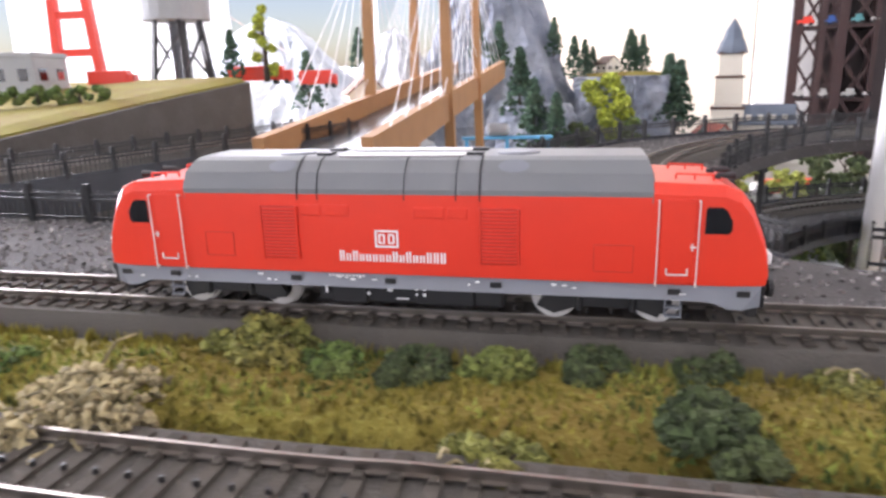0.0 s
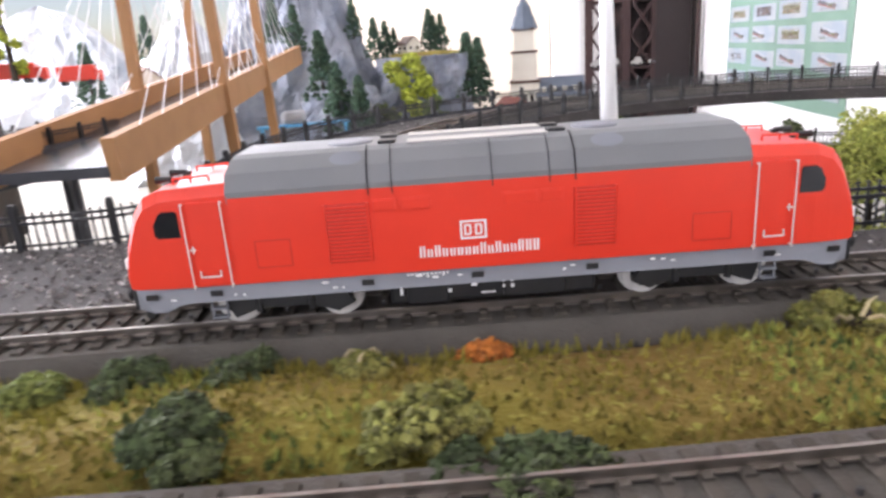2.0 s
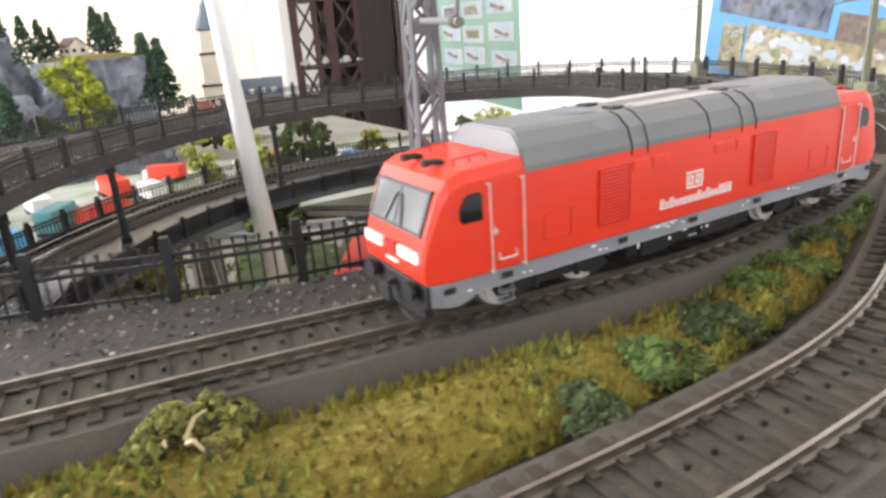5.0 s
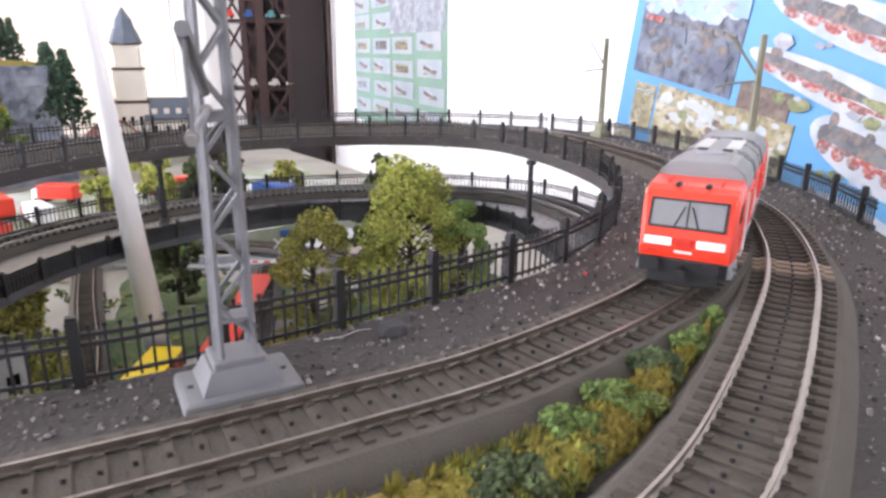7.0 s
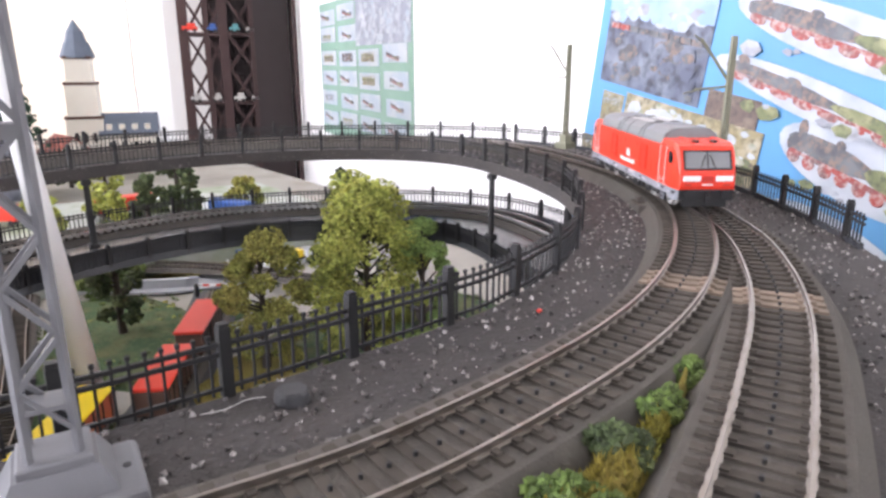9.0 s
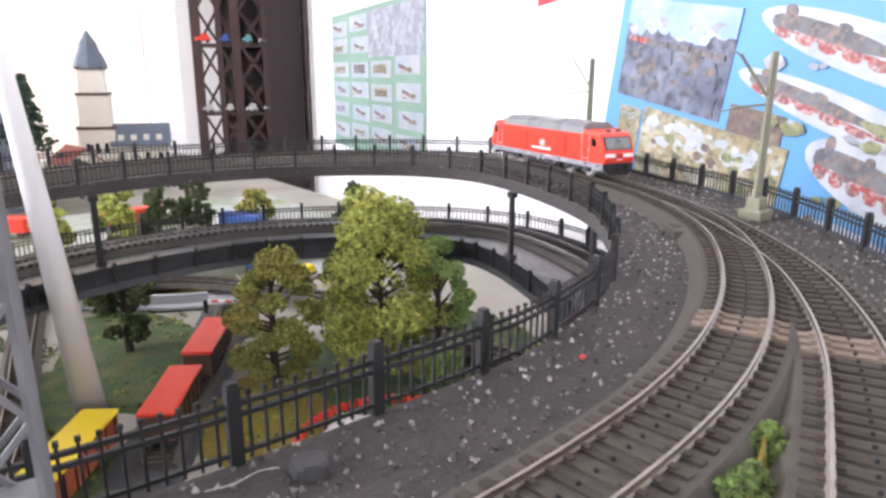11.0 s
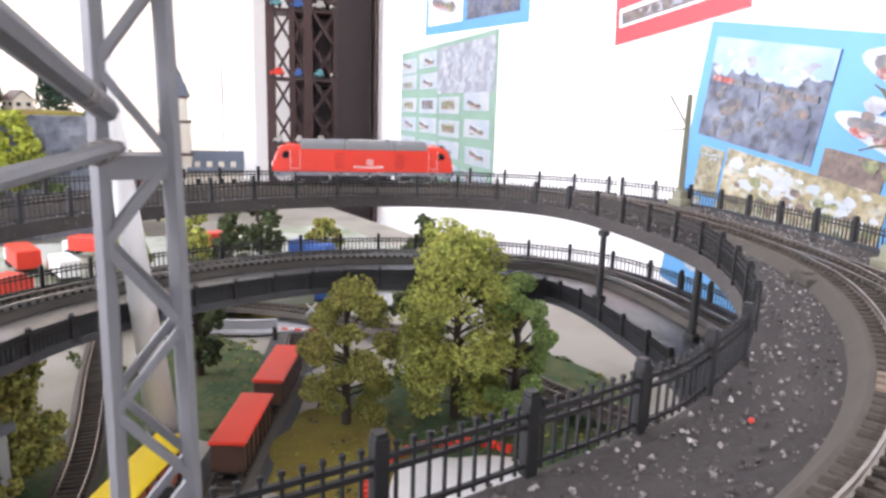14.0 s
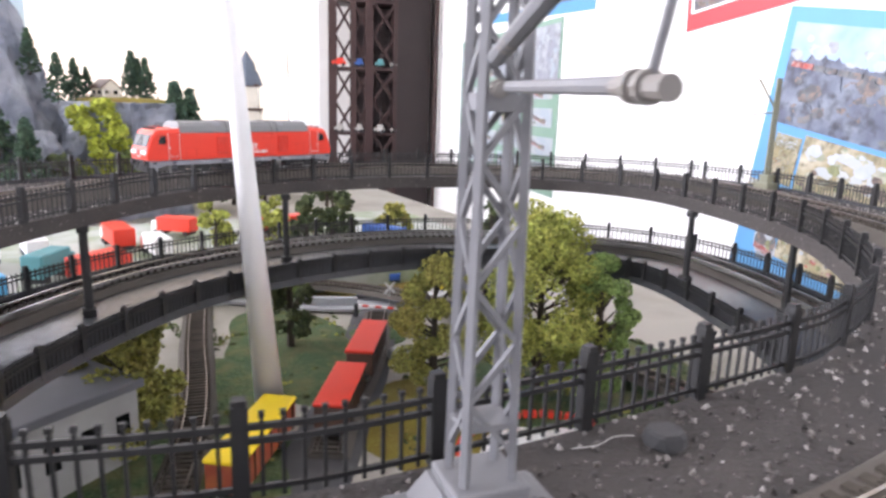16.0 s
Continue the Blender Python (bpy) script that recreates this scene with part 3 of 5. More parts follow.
    for x in (-.0748, -.0449, .0449, .0748):
        ax = empty("wheelset", Matrix.Translation((x, 0, .0063)), "", "")
        ax.parent = t
        for s in (-1, 1):
            bm = bmesh.new()
            rod(bm, (0, s * .0091, 0), (0, s * .0115, 0), .0063, seg=24)
            rod(bm, (0, s * .0085, 0), (0, s * .0091, 0), .0071, seg=24)
            for f in bm.faces:
                f.material_index = 0
            rod(bm, (0, s * .0115, 0), (0, s * .0117, 0), .0040, seg=16, mi=1)
            for k in range(6):
                a = k * math.pi / 3
                beam(bm, (0, s * .0116, 0), (math.cos(a) * .0042, s * .0116, math.sin(a) * .0042), .0008, .0004, 1)
            part("wheel", bm, [RIM, BLACK], ax)
        axles.append(ax)
    # the shell is 38 mm wide
    for o in t.children_recursive:
        if o.type == "MESH" and o.parent not in axles:
            o.data.transform(Matrix.Diagonal((1, 1.14, 1, 1)))
    return t, axles


locomotive, wheelsets = loco()



def at_length(s):
    i = s / .004
    k = max(0, min(len(main) - 2, int(i)))
    return main[k].lerp(main[k + 1], i - k)


def loco_pose(s):
    a, b = at_length(s - .0598), at_length(s + .0598)
    d = b - a
    m = (a + b) / 2
    return pose(m.x, m.y, RH, 0, 0, math.degrees(math.atan2(d.y, d.x)))


# ---- fences ----
def picket_mesh():
    bm = bmesh.new()
    box(bm, (0, 0, .0100), (.0008, .0008, .0185))
    box(bm, (0, 0, .0201), (.0013, .0011, .0013))
    me = bpy.data.meshes.new("picket")
    bm.to_mesh(me)
    bm.free()
    me.materials.append(FENCE)
    return me


def post_mesh():
    bm = bmesh.new()
    box(bm, (0, 0, .0113), (.0036, .0036, .0226))
    box(bm, (0, 0, .0233), (.0030, .0030, .0014))
    me = bpy.data.meshes.new("post")
    bm.to_mesh(me)
    bm.free()
    me.materials.append(FENCE)
    return me


PICKET, POST = picket_mesh(), post_mesh()


def fence(pts, z, label, near=None, panel=0.0, dense=.0045, every=.045, group="fences", first=0):
    """Picket fence along points; pickets whose place passes near() are parts, the rest one mesh; panel: solid strip below."""
    t = empty("fence", Matrix(), label, "fence", group)
    step = (pts[1] - pts[0]).length
    for h, w in ((.0030, .0012), (.0142, .0014), (.0174, .0014)):
        bm = bmesh.new()
        sweep(bm, [p + Vector((0, 0, z + h)) for p in pts], [(-.0006, -w / 2), (-.0006, w / 2), (.0006, w / 2), (.0006, -w / 2)])
        part("rail", bm, FENCE, t)
    if panel:
        bm = bmesh.new()
        sweep(bm, [p + Vector((0, 0, z)) for p in pts], [(-.0014, -panel), (-.0014, .0035), (.0014, .0035), (.0014, -panel)])
        part("side_panel", bm, DECK, t)
    rest = bmesh.new()
    n_rest = 0
    total = step * (len(pts) - 1)
    d, k = 0.0, 0
    while d < total:
        i = min(len(pts) - 2, int(d / step))
        p = pts[i].lerp(pts[i + 1], d / step - i)
        s = side_of(pts, i)
        m = Matrix.Translation((p.x, p.y, p.z + z)) @ Matrix.Rotation(math.atan2(-s.x, s.y), 4, "Z")
        if k % round(every / dense) == first:
            share("post", POST, t, m)
        elif near and near(p):
            share("picket", PICKET, t, m)
        else:
            box(rest, (0, 0, .0100), (.0009, .0009, .0198), m)
            n_rest += 1
        d += dense
        k += 1
    if n_rest:
        tagged(part("pickets", rest, FENCE, t), kind="stuff")
    else:
        rest.free()
    return t


hole_in = offset(hole, -.003)
# the near part of the fence round the hole, and the far part on the bridge
i_near = [i for i, p in enumerate(hole) if p.y < .60 and p.x > .2]
near_run = hole[min(i_near):max(i_near) + 1]
far_run = hole[max(i_near):]
run_length = [0.0]
for p, q in zip(near_run, near_run[1:]):
    run_length.append(run_length[-1] + (q - p).length)
post_at = run_length[min(range(len(near_run)), key=lambda i: (near_run[i] - Vector((.416, .365, 0))).length)]
fence(near_run, 0, "black plastic picket fence along the ballast edge", near=lambda p: True, first=round(post_at / .0045) % 10)
fence(far_run, -.002, "black picket fence on the inner edge of the curved viaduct", panel=.010)
out_a = [p for p in outer if p.x > .5 and p.y < .78]
i0 = next(i for i, p in enumerate(outer) if p.x > .05 and p.y > .49)
i1 = next(i for i, p in enumerate(outer) if i > i0 + 50 and p.y < .80 and p.x > .9)
i2 = next(i for i, p in enumerate(outer) if i > i1 and p.y < .30)
fence(offset(outer[i0:i1], -.003), 0, "black picket fence on the outer edge of the curved viaduct", panel=.010)
fence(offset(outer[i1:i2], -.003), 0, "black plastic picket fence along the outer board edge", panel=.012)
fence(offset(outer[:i0 - 6], -.003), 0, "black picket fence behind the straight track")


# ---- lower helix deck and pillars ----
def lower_deck(z, label, i_from, i_to, drop):
    loop_pts = main[i_from:i_to]
    n = len(loop_pts)
    pts = [p + Vector((0, 0, z - drop * k / n)) for k, p in enumerate(loop_pts)]
    t = empty("helix_deck", Matrix(), label, "bridge deck")
    bm = bmesh.new()
    sweep(bm, pts, [(-.045, -.012), (-.045, 0), (.066, 0), (.066, -.012)])
    part("deck_plate", bm, DECK, t)
    bm = bmesh.new()
    sweep(bm, pts, [(.066, -.018), (.066, .004), (.069, .004), (.069, -.018)])
    part("edge_girder", bm, DECK, t)
    bm = bmesh.new()
    sweep(bm, pts, [(-.022, 0), (-.017, .005), (.017, .005), (.022, 0)])
    part("roadbed", bm, ROADBED, t)
    for s in (-1, 1):
        bm = bmesh.new()
        o = s * GAUGE
        sweep(bm, pts, [(o - .0006, .005), (o - .0006, .0095), (o + .0006, .0095), (o + .0006, .005)])
        part("rail", bm, STEEL, t, "bright steel rail")
    bm = bmesh.new()
    for k in range(0, n - 1, 2):
        s = side_of(pts, k)
        box(bm, pts[k] + Vector((0, 0, .0062)), (.003, .028, .002), None)
    tagged(part("sleepers", bm, SLEEPER, t), kind="stuff")
    fence([p for p in offset(pts, .071)], -.016, "black picket fence along the inner edge of the lower deck", panel=.004)
    fence([p for p in offset(pts, -.042)], 0, "black picket fence on the outer edge of the lower deck", panel=.008)
    return pts


k0 = next(i for i, p in enumerate(main) if p.x > .60)
lower = lower_deck(-.083, "dark curved lower deck of the spiral carrying a track", k0, len(main) - 20, 0.0)


def pillar(x, y, z0, z1, label="dark round viaduct pillar"):
    t = empty("pillar", Matrix.Translation((x, y, z0)), label, "pillar", "viaduct pillars")
    bm = bmesh.new()
    rod(bm, (0, 0, 0), (0, 0, z1 - z0 - .006), .0034, .0030, 12)
    part("shaft", bm, FENCE, t)
    bm = bmesh.new()
    box(bm, (0, 0, z1 - z0 - .003), (.0085, .0085, .006), bev=.001)
    part("head", bm, FENCE, t)
    bm = bmesh.new()
    box(bm, (0, 0, .003), (.010, .010, .006), bev=.001)
    part("foot", bm, FENCE, t)


for x, y in ((.826, .681), (.81, .562), (.485, .905)):
    pillar(x, y, -.083, -.012)
for x, y in ((.30, .79), (.22, .66)):
    pillar(x, y, -.083, -.012)


# ---- masts ----
def lattice_mast():
    t = empty("catenary_mast", pose(.366, .3355, 0, 0, 0, -8), "grey plastic lattice catenary mast on a moulded base beside the track", "mast")
    bm = bmesh.new()
    box(bm, (0, -.001, .0028), (.0355, .026, .0060), bev=.0016)
    b = part("base", bm, MASTGREY, t, "grey moulded base plate")
    bm = bmesh.new()
    r = box(bm, (0, 0, .0089), (.024, .021, .0066))
    for v in r:
        if v.co.z > .0089:
            v.co.x *= .72
            v.co.y *= .72
    box(bm, (0, 0, .0130), (.0155, .0145, .003), bev=.0006)
    part("plinth", bm, MASTGREY, b)
    for x in (-.0142, .0142):
        bm = bmesh.new()
        rod(bm, (x, -.001, .0056), (x, -.001, .0061), .0010, seg=10)
        part("bolt", bm, BLACK, b)
    H, w0, w1 = .125, .0050, .0038
    wid = lambda z: w0 + (w1 - w0) * (z - .013) / (H - .013)
    for sx in (-1, 1):
        for sy in (-1, 1):
            bm = bmesh.new()
            beam(bm, (sx * w0, sy * w0 * .8, .013), (sx * w1, sy * w1 * .8, H), .0016, .0016)
            part("leg", bm, MASTGREY, t)
    n = 9
    for k in range(n):
        za, zb = .020 + k * .0112, .020 + (k + 1) * .0112
        flip = 1 if k % 2 else -1
        for sy in (-1, 1):
            bm = bmesh.new()
            beam(bm, (-flip * wid(za), sy * wid(za) * .8, za), (flip * wid(zb), sy * wid(zb) * .8, zb), .0011, .0011)
            part("brace", bm, MASTGREY, t)
        for sx in (-1, 1):
            bm = bmesh.new()
            beam(bm, (sx * wid(za), -flip * wid(za) * .8, za), (sx * wid(zb), flip * wid(zb) * .8, zb), .0011, .0011)
            part("brace", bm, MASTGREY, t)
    for z, s in ((.026, (.0105, .0085, .0012)), (.086, (.0090, .0075, .003)), (.122, (.0085, .007, .003))):
        bm = bmesh.new()
        box(bm, (0, 0, z), s)
        part("tie_plate", bm, MASTGREY, t)
    # cantilever over the track
    bm = bmesh.new()
    rod(bm, (-.002, -.004, .0885), (-.0142, -.0560, .0878), .0009, seg=8)
    rod(bm, (-.003, -.005, .093), (-.0163, -.0690, .1072), .0015, seg=8)
    rod(bm, (-.0150, -.0610, .0877), (-.0160, -.0680, .1070), .0005, seg=6)
    arm = part("cantilever", bm, MASTGREY, t, "grey cantilever arm")
    for p, q in (((-.0140, -.0550, .0878), (-.0160, -.0650, .0875)), ((-.0025, -.005, .0885), (-.005, -.012, .0880)), ((-.0040, -.0100, .0941), (-.0056, -.0176, .0958))):
        bm = bmesh.new()
        rod(bm, p, q, .0009, .0011, 10)
        c = (Vector(p) + Vector(q)) / 2
        d = (Vector(q) - Vector(p)).normalized()
        for e in (-.0012, .0012):
            rod(bm, c + d * (e - .0006), c + d * (e + .0006), .0015, seg=12)
        part("insulator", bm, mat("insulator_grey", (.20, .185, .17), .5, scale=90), arm, "brown-grey insulator")


lattice_mast()


def small_mast(x, y, arm, h, label):
    t = empty("catenary_mast", Matrix.Translation((x, y, 0)), label, "mast", "olive masts")
    bm = bmesh.new()
    box(bm, (0, 0, .004), (.018, .018, .008), bev=.001)
    box(bm, (0, 0, .012), (.011, .011, .010), bev=.001)
    part("base", bm, MASTGREEN, t)
    for s in (-1, 1):
        bm = bmesh.new()
        beam(bm, (s * .0032, 0, .012), (s * .0020, 0, h), .0018, .0034)
        part("leg", bm, MASTGREEN, t)
    bm = bmesh.new()
    for k in range(12):
        za, zb = .016 + k * (h - .02) / 12, .016 + (k + 1) * (h - .02) / 12
        f = 1 if k % 2 else -1
        beam(bm, (-f * .0028, 0, za), (f * .0026, 0, zb), .0010, .0016)
    part("lattice", bm, MASTGREEN, t)
    bm = bmesh.new()
    ax, ay = arm
    rod(bm, (0, 0, h * .70), (ax, ay, h * .68), .0009, seg=6)
    rod(bm, (0, 0, h * .72), (ax * .95, ay * .95, h * .98), .0012, seg=6)
    rod(bm, (ax * .85, ay * .85, h * .96), (ax * 1.15, ay * 1.15, h * 1.0), .0006, seg=6)
    rod(bm, (ax * .9, ay * .9, h * .68), (ax * 1.3, ay * 1.3, h * .66), .0006, seg=6)
    part("cantilever", bm, MASTGREEN, t)


small_mast(.975, .712, (-.026, .006), .121, "olive lattice catenary mast at the outer edge of the curve")
small_mast(.838, .438, (-.030, .010), .119, "olive lattice catenary mast beside the turnout")


def white_pole():
    bm = bmesh.new()
    a, b = Vector((.4588, .88, -.25)), Vector((.3966, .77, .30))
    rod(bm, a, b, .0150, .0028, 24)
    rod(bm, a, a + (b - a) * .03, .0162, .0160, 24)
    t = part("white_pole", bm, POLEWHITE, None, "", smooth=False)
    for p in t.data.polygons:
        p.use_smooth = len(p.vertices) == 4
    tagged(t, "glossy white tapered pole standing on the lower board", "pole")


white_pole()


# ---- plants ----
def tree(x, y, z, h, r, leaf, label, seed, n=26, per=90, size=.0028, trunk=.006):
    """A leafy model tree: tapered trunk, limbs, and a crown of many small clumps."""
    rng = random.Random(seed)
    t = empty("tree", Matrix.Translation((x, y, z)), label, "tree", "trees on the lower board")
    bm = bmesh.new()
    rod(bm, (0, 0, 0), (0, 0, h * .55), trunk, trunk * .55, 8)
    rod(bm, (0, 0, h * .55), (0, 0, h * .9), trunk * .55, trunk * .2, 6)
    cs = []
    for k in range(n):
        f = .12 + .84 * (k + rng.random()) / n
        a = rng.uniform(0, 6.28)
        w = r * (1.05 - .75 * ((f - .35) / .65) ** 2 if f > .35 else .75 + f * .6) * rng.uniform(.5, 1.12)
        c = Vector((math.cos(a) * w, math.sin(a) * w, h * f))
        cs.append(c)
        rod(bm, (0, 0, h * f * .78), c * .9 + Vector((0, 0, h * f * .08)), trunk * .25, trunk * .1, 5)
    part("trunk", bm, BARK, t)
    bm = bmesh.new()
    for c in cs:
        clump(bm, c, r * rng.uniform(.30, .46), int(per * 1.5), size, rng, .75)
    clump(bm, (0, 0, h * .95), r * .22, per // 2, size, rng)
    tagged(part("crown", bm, leaf, t), kind="stuff")
    return t


def fir(x, y, z, h, seed, leaf=None):
    rng = random.Random(seed)
    t = empty("fir_tree", Matrix.Translation((x, y, z)), "dark green model fir tree on the rocks", "tree", "fir trees")
    bm = bmesh.new()
    rod(bm, (0, 0, 0), (0, 0, h * .95), h * .025, h * .006, 6)
    part("trunk", bm, BARK, t)
    bm = bmesh.new()
    for k in range(260):
        f = rng.random() ** .8
        a = rng.uniform(0, 6.28)
        w = h * .29 * (1 - f) * rng.uniform(.35, 1.1) + h * .012
        c = Vector((math.cos(a) * w, math.sin(a) * w, h * (.10 + .88 * f) - w * .35))
        clump(bm, c, h * .038, 5, h * .026, rng, .6)
    tagged(part("needles", bm, leaf or LEAF_FIR, t), kind="stuff")


def bush(x, y, r, h, leaf, label, seed, n=None, size=.0013, twigs=0):
    rng = random.Random(seed)
    t = empty("bush", Matrix.Translation((x, y, .001)), label, "bush", "bushes on the grass strip")
    bm = bmesh.new()
    for k in range(5):
        a = rng.uniform(0, 6.28)
        rod(bm, (0, 0, 0), (math.cos(a) * r * .5, math.sin(a) * r * .5, h * .7), .0008, .0003, 5)
    part("stem", bm, BARK, t)
    bm = bmesh.new()
    for k in range(14):
        a, q = rng.uniform(0, 6.28), r * math.sqrt(rng.random()) * .8
        clump(bm, (math.cos(a) * q, math.sin(a) * q, h * rng.uniform(.25, .8) * (1.15 - .6 * q / r)), r * rng.uniform(.22, .4), n or 120, size, rng, .8)
    tagged(part("foliage", bm, leaf, t), kind="stuff")
    if twigs:
        bm = bmesh.new()
        for k in range(twigs):
            a, b = rng.uniform(0, 6.28), rng.uniform(0, 6.28)
            p = Vector((math.cos(a) * r * rng.random(), math.sin(a) * r * rng.random(), h * rng.uniform(.1, .9)))
            q = p + Vector((math.cos(b), math.sin(b), rng.uniform(-.2, .7))) * r * .45
            m = (p + q) / 2 + Vector((0, 0, r * .12))
            rod(bm, p, m, .0006, .0005, 4), rod(bm, m, q, .0005, .0003, 4)
        tagged(part("twigs", bm, LEAF_STRAW, t, "dry straw-coloured twigs"), kind="stuff")


# ---- grass strip between the two tracks ----
def strip_edges(x):
    up = min(main[:520], key=lambda p: abs(p.x - x)).y - .0275
    lo = min(second, key=lambda p: abs(p.x - x)).y + .0265
    return lo, up


def grass():
    bm = bmesh.new()
    xs = [-1.2 + i * .012 for i in range(int((.555 + 1.2) / .012) + 1)]
    rows = []
    for x in xs:
        lo, up = strip_edges(x)
        up = max(up, lo + .003)
        row = []
        for j in range(9):
            f = j / 8
            y = lo + (up - lo) * f + .006 * (noise.noise(Vector((x * 30, j * .0, 3))) if j in (0, 8) else 0)
            z = .0012 + .0075 * math.sin(math.pi * f) ** .7 * (.7 + .5 * noise.noise(Vector((x * 22, y * 22, 0)))) if 0 < j < 8 else -.001
            row.append(bm.verts.new((x, y, z)))
        rows.append(row)
    for a, b in zip(rows, rows[1:]):
        for j in range(8):
            bm.faces.new((a[j], b[j], b[j + 1], a[j + 1]))
    bmesh.ops.recalc_face_normals(bm, faces=bm.faces)
    return tagged(part("grass_strip", bm, GRASS, None, smooth=True), "yellow-green grass mat strip between the two tracks", "grass", kind="stuff")


grass()


def tufts():
    rng = random.Random(11)
    bm = bmesh.new()
    mats = [TUFT, LEAF_LIGHT, LEAF_OLIVE, LEAF_GREEN]
    for k in range(15000):
        x = rng.uniform(-.22, .56)
        lo, up = strip_edges(x)
        if up - lo < .004:
            continue
        f = rng.random()
        y = lo + (up - lo) * f
        patch = noise.noise(Vector((x * 26, y * 26, 5)))
        if rng.random() > .62 + .6 * patch:
            continue
        z = .0012 + .0075 * math.sin(math.pi * f) ** .7 * (.7 + .5 * noise.noise(Vector((x * 22, y * 22, 0))))
        hgt = rng.uniform(.0012, .0034) * (1.5 if f > .8 else 1)
        a = rng.uniform(0, 6.28)
        w = rng.uniform(.0004, .0012)
        p = Vector((x, y, z - .0006))
        s = Vector((math.cos(a), math.sin(a), 0)) * w
        tip = p + Vector((rng.uniform(-1, 1) * .0016, rng.uniform(-1, 1) * .0016, hgt))
        mi = 0 if patch < .15 else rng.choice((0, 1, 2, 3 if patch > .3 else 1))
        vs = [bm.verts.new(v) for v in (p - s, p + s, tip)]
        q = Vector((-s.y, s.x, 0))
        vt = [bm.verts.new(v) for v in (p - q, p + q, tip)]
        bm.faces.new(vs).material_index = mi
        bm.faces.new(vt).material_index = mi
    tagged(part("grass_tufts", bm, mats), "short yellow-green grass tufts on the mat", "grass", kind="stuff")


tufts()
for i, (x, y, r, h, leaf, tw, lab) in enumerate((
        (-.018, .309, .017, .017, LEAF_BUSH, 0, "olive-brown flock bush beside the track"), (-.050, .270, .024, .014, LEAF_STRAW, 60, "dry straw-coloured twiggy bush on the grass"),
        (.050, .253, .013, .011, LEAF_BUSH, 8, "low olive bush on the grass strip"), (.029, .298, .013, .012, LEAF_DARK, 0, "dark green flock bush beside the roadbed"),
        (.005, .303, .012, .010, LEAF_GREEN, 0, "green flock bush beside the roadbed"), (.052, .300, .013, .010, LEAF_MID, 0, "mid green flock bush beside the roadbed"),
        (.079, .298, .012, .011, LEAF_DARK, 0, "dark green flock bush beside the roadbed"), (.108, .295, .012, .011, LEAF_DARK, 0, "dark green flock bush beside the roadbed"),
        (.139, .291, .010, .008, LEAF_BUSH, 10, "olive bush with dry twigs beside the roadbed"), (.101, .263, .016, .017, LEAF_DARK, 0, "dark green round flock bush on the grass"),
        (.169, .240, .020, .011, LEAF_DARK, 0, "low dark green bush near the siding"), (.153, .256, .015, .015, LEAF_BUSH, 0, "olive-brown bush on the grass strip"),
        (.172, .289, .0075, .009, LEAF_ORANGE, 6, "small orange autumn bush beside the roadbed"), (.268, .277, .014, .016, LEAF_BUSH, 9, "olive bush with pale dry twigs on grass"),
        (-.095, .290, .018, .010, LEAF_GREEN, 0, "bright green flock bush on the grass"), (-.02, .318, .010, .008, LEAF_MID, 0, "mid green flock bush beside the roadbed"),
        (.344, .234, .011, .010, LEAF_DARK, 0, "dark green hedge bush beside the siding"), (.374, .2405, .012, .010, LEAF_GREEN, 0, "fresh green hedge bush beside the siding"),
        (.40, .245, .012, .010, LEAF_DARK, 0, "dark green hedge bush beside the siding"), (.429, .2515, .012, .011, LEAF_GREEN, 0, "fresh green hedge bush between the tracks"),
        (.455, .256, .012, .010, LEAF_GREEN, 0, "fresh green hedge bush between the tracks"), (.482, .263, .011, .010, LEAF_DARK, 0, "dark green hedge bush between the tracks"),
        (.508, .2695, .010, .010, LEAF_GREEN, 0, "fresh green hedge bush between the tracks"), (.533, .277, .008, .009, LEAF_GREEN, 0, "fresh green hedge bush between the tracks"))):
    bush(x, y, r * .95, h * .82, leaf, lab, 40 + i, twigs=tw // 2)


# ---- ballast stones, pieces lying about ----
def stones():
    rng = random.Random(5)
    bm = bmesh.new()
    hp = [Vector((p.x, p.y, 0)) for p in hole]
    made = 0
    near_main = [p for p in main[::3]]
    near_second = [p for p in second[::3]]
    while made < 11000:
        x, y = rng.uniform(.02, 1.0), rng.uniform(.16, .80)
        pick = rng.random()
        if pick < .12:
            x, y = rng.uniform(-.5, .1), rng.uniform(.37, .52)
        elif pick < .35:
            x, y = rng.uniform(.05, .98), rng.uniform(.5, 1.03)
        if in_ring(x, y, hp) or not in_ring(x, y, outer + [Vector((.1, -.25, 0)), Vector((-1.4, -.25, 0))]):
            continue
        p = Vector((x, y, 0))
        if min((p - q).length_squared for q in near_main) < .0262 ** 2 or min((p - q).length_squared for q in near_second) < .0262 ** 2:
            continue
        if x < .56:
            lo, up = strip_edges(x)
            if lo - .02 < y < up:
                continue
        s = rng.uniform(.0005, .0015)
        q = Euler([rng.uniform(0, 6.3) for _ in range(3)]).to_matrix()
        vs = [bm.verts.new(p + Vector((0, 0, s * .4)) + q @ Vector(k) * s) for k in ((1, 0, .1), (-.6, .8, 0), (-.5, -.8, .2), (.1, .1, .9), (0, -.1, -.8))]
        for t in ((0, 1, 3), (1, 2, 3), (2, 0, 3), (1, 0, 4), (2, 1, 4), (0, 2, 4)):
            bm.faces.new([vs[j] for j in t])
        made += 1
    tagged(part("ballast_stones", bm, STONE), "loose grey and pale ballast stones", "gravel", kind="stuff")


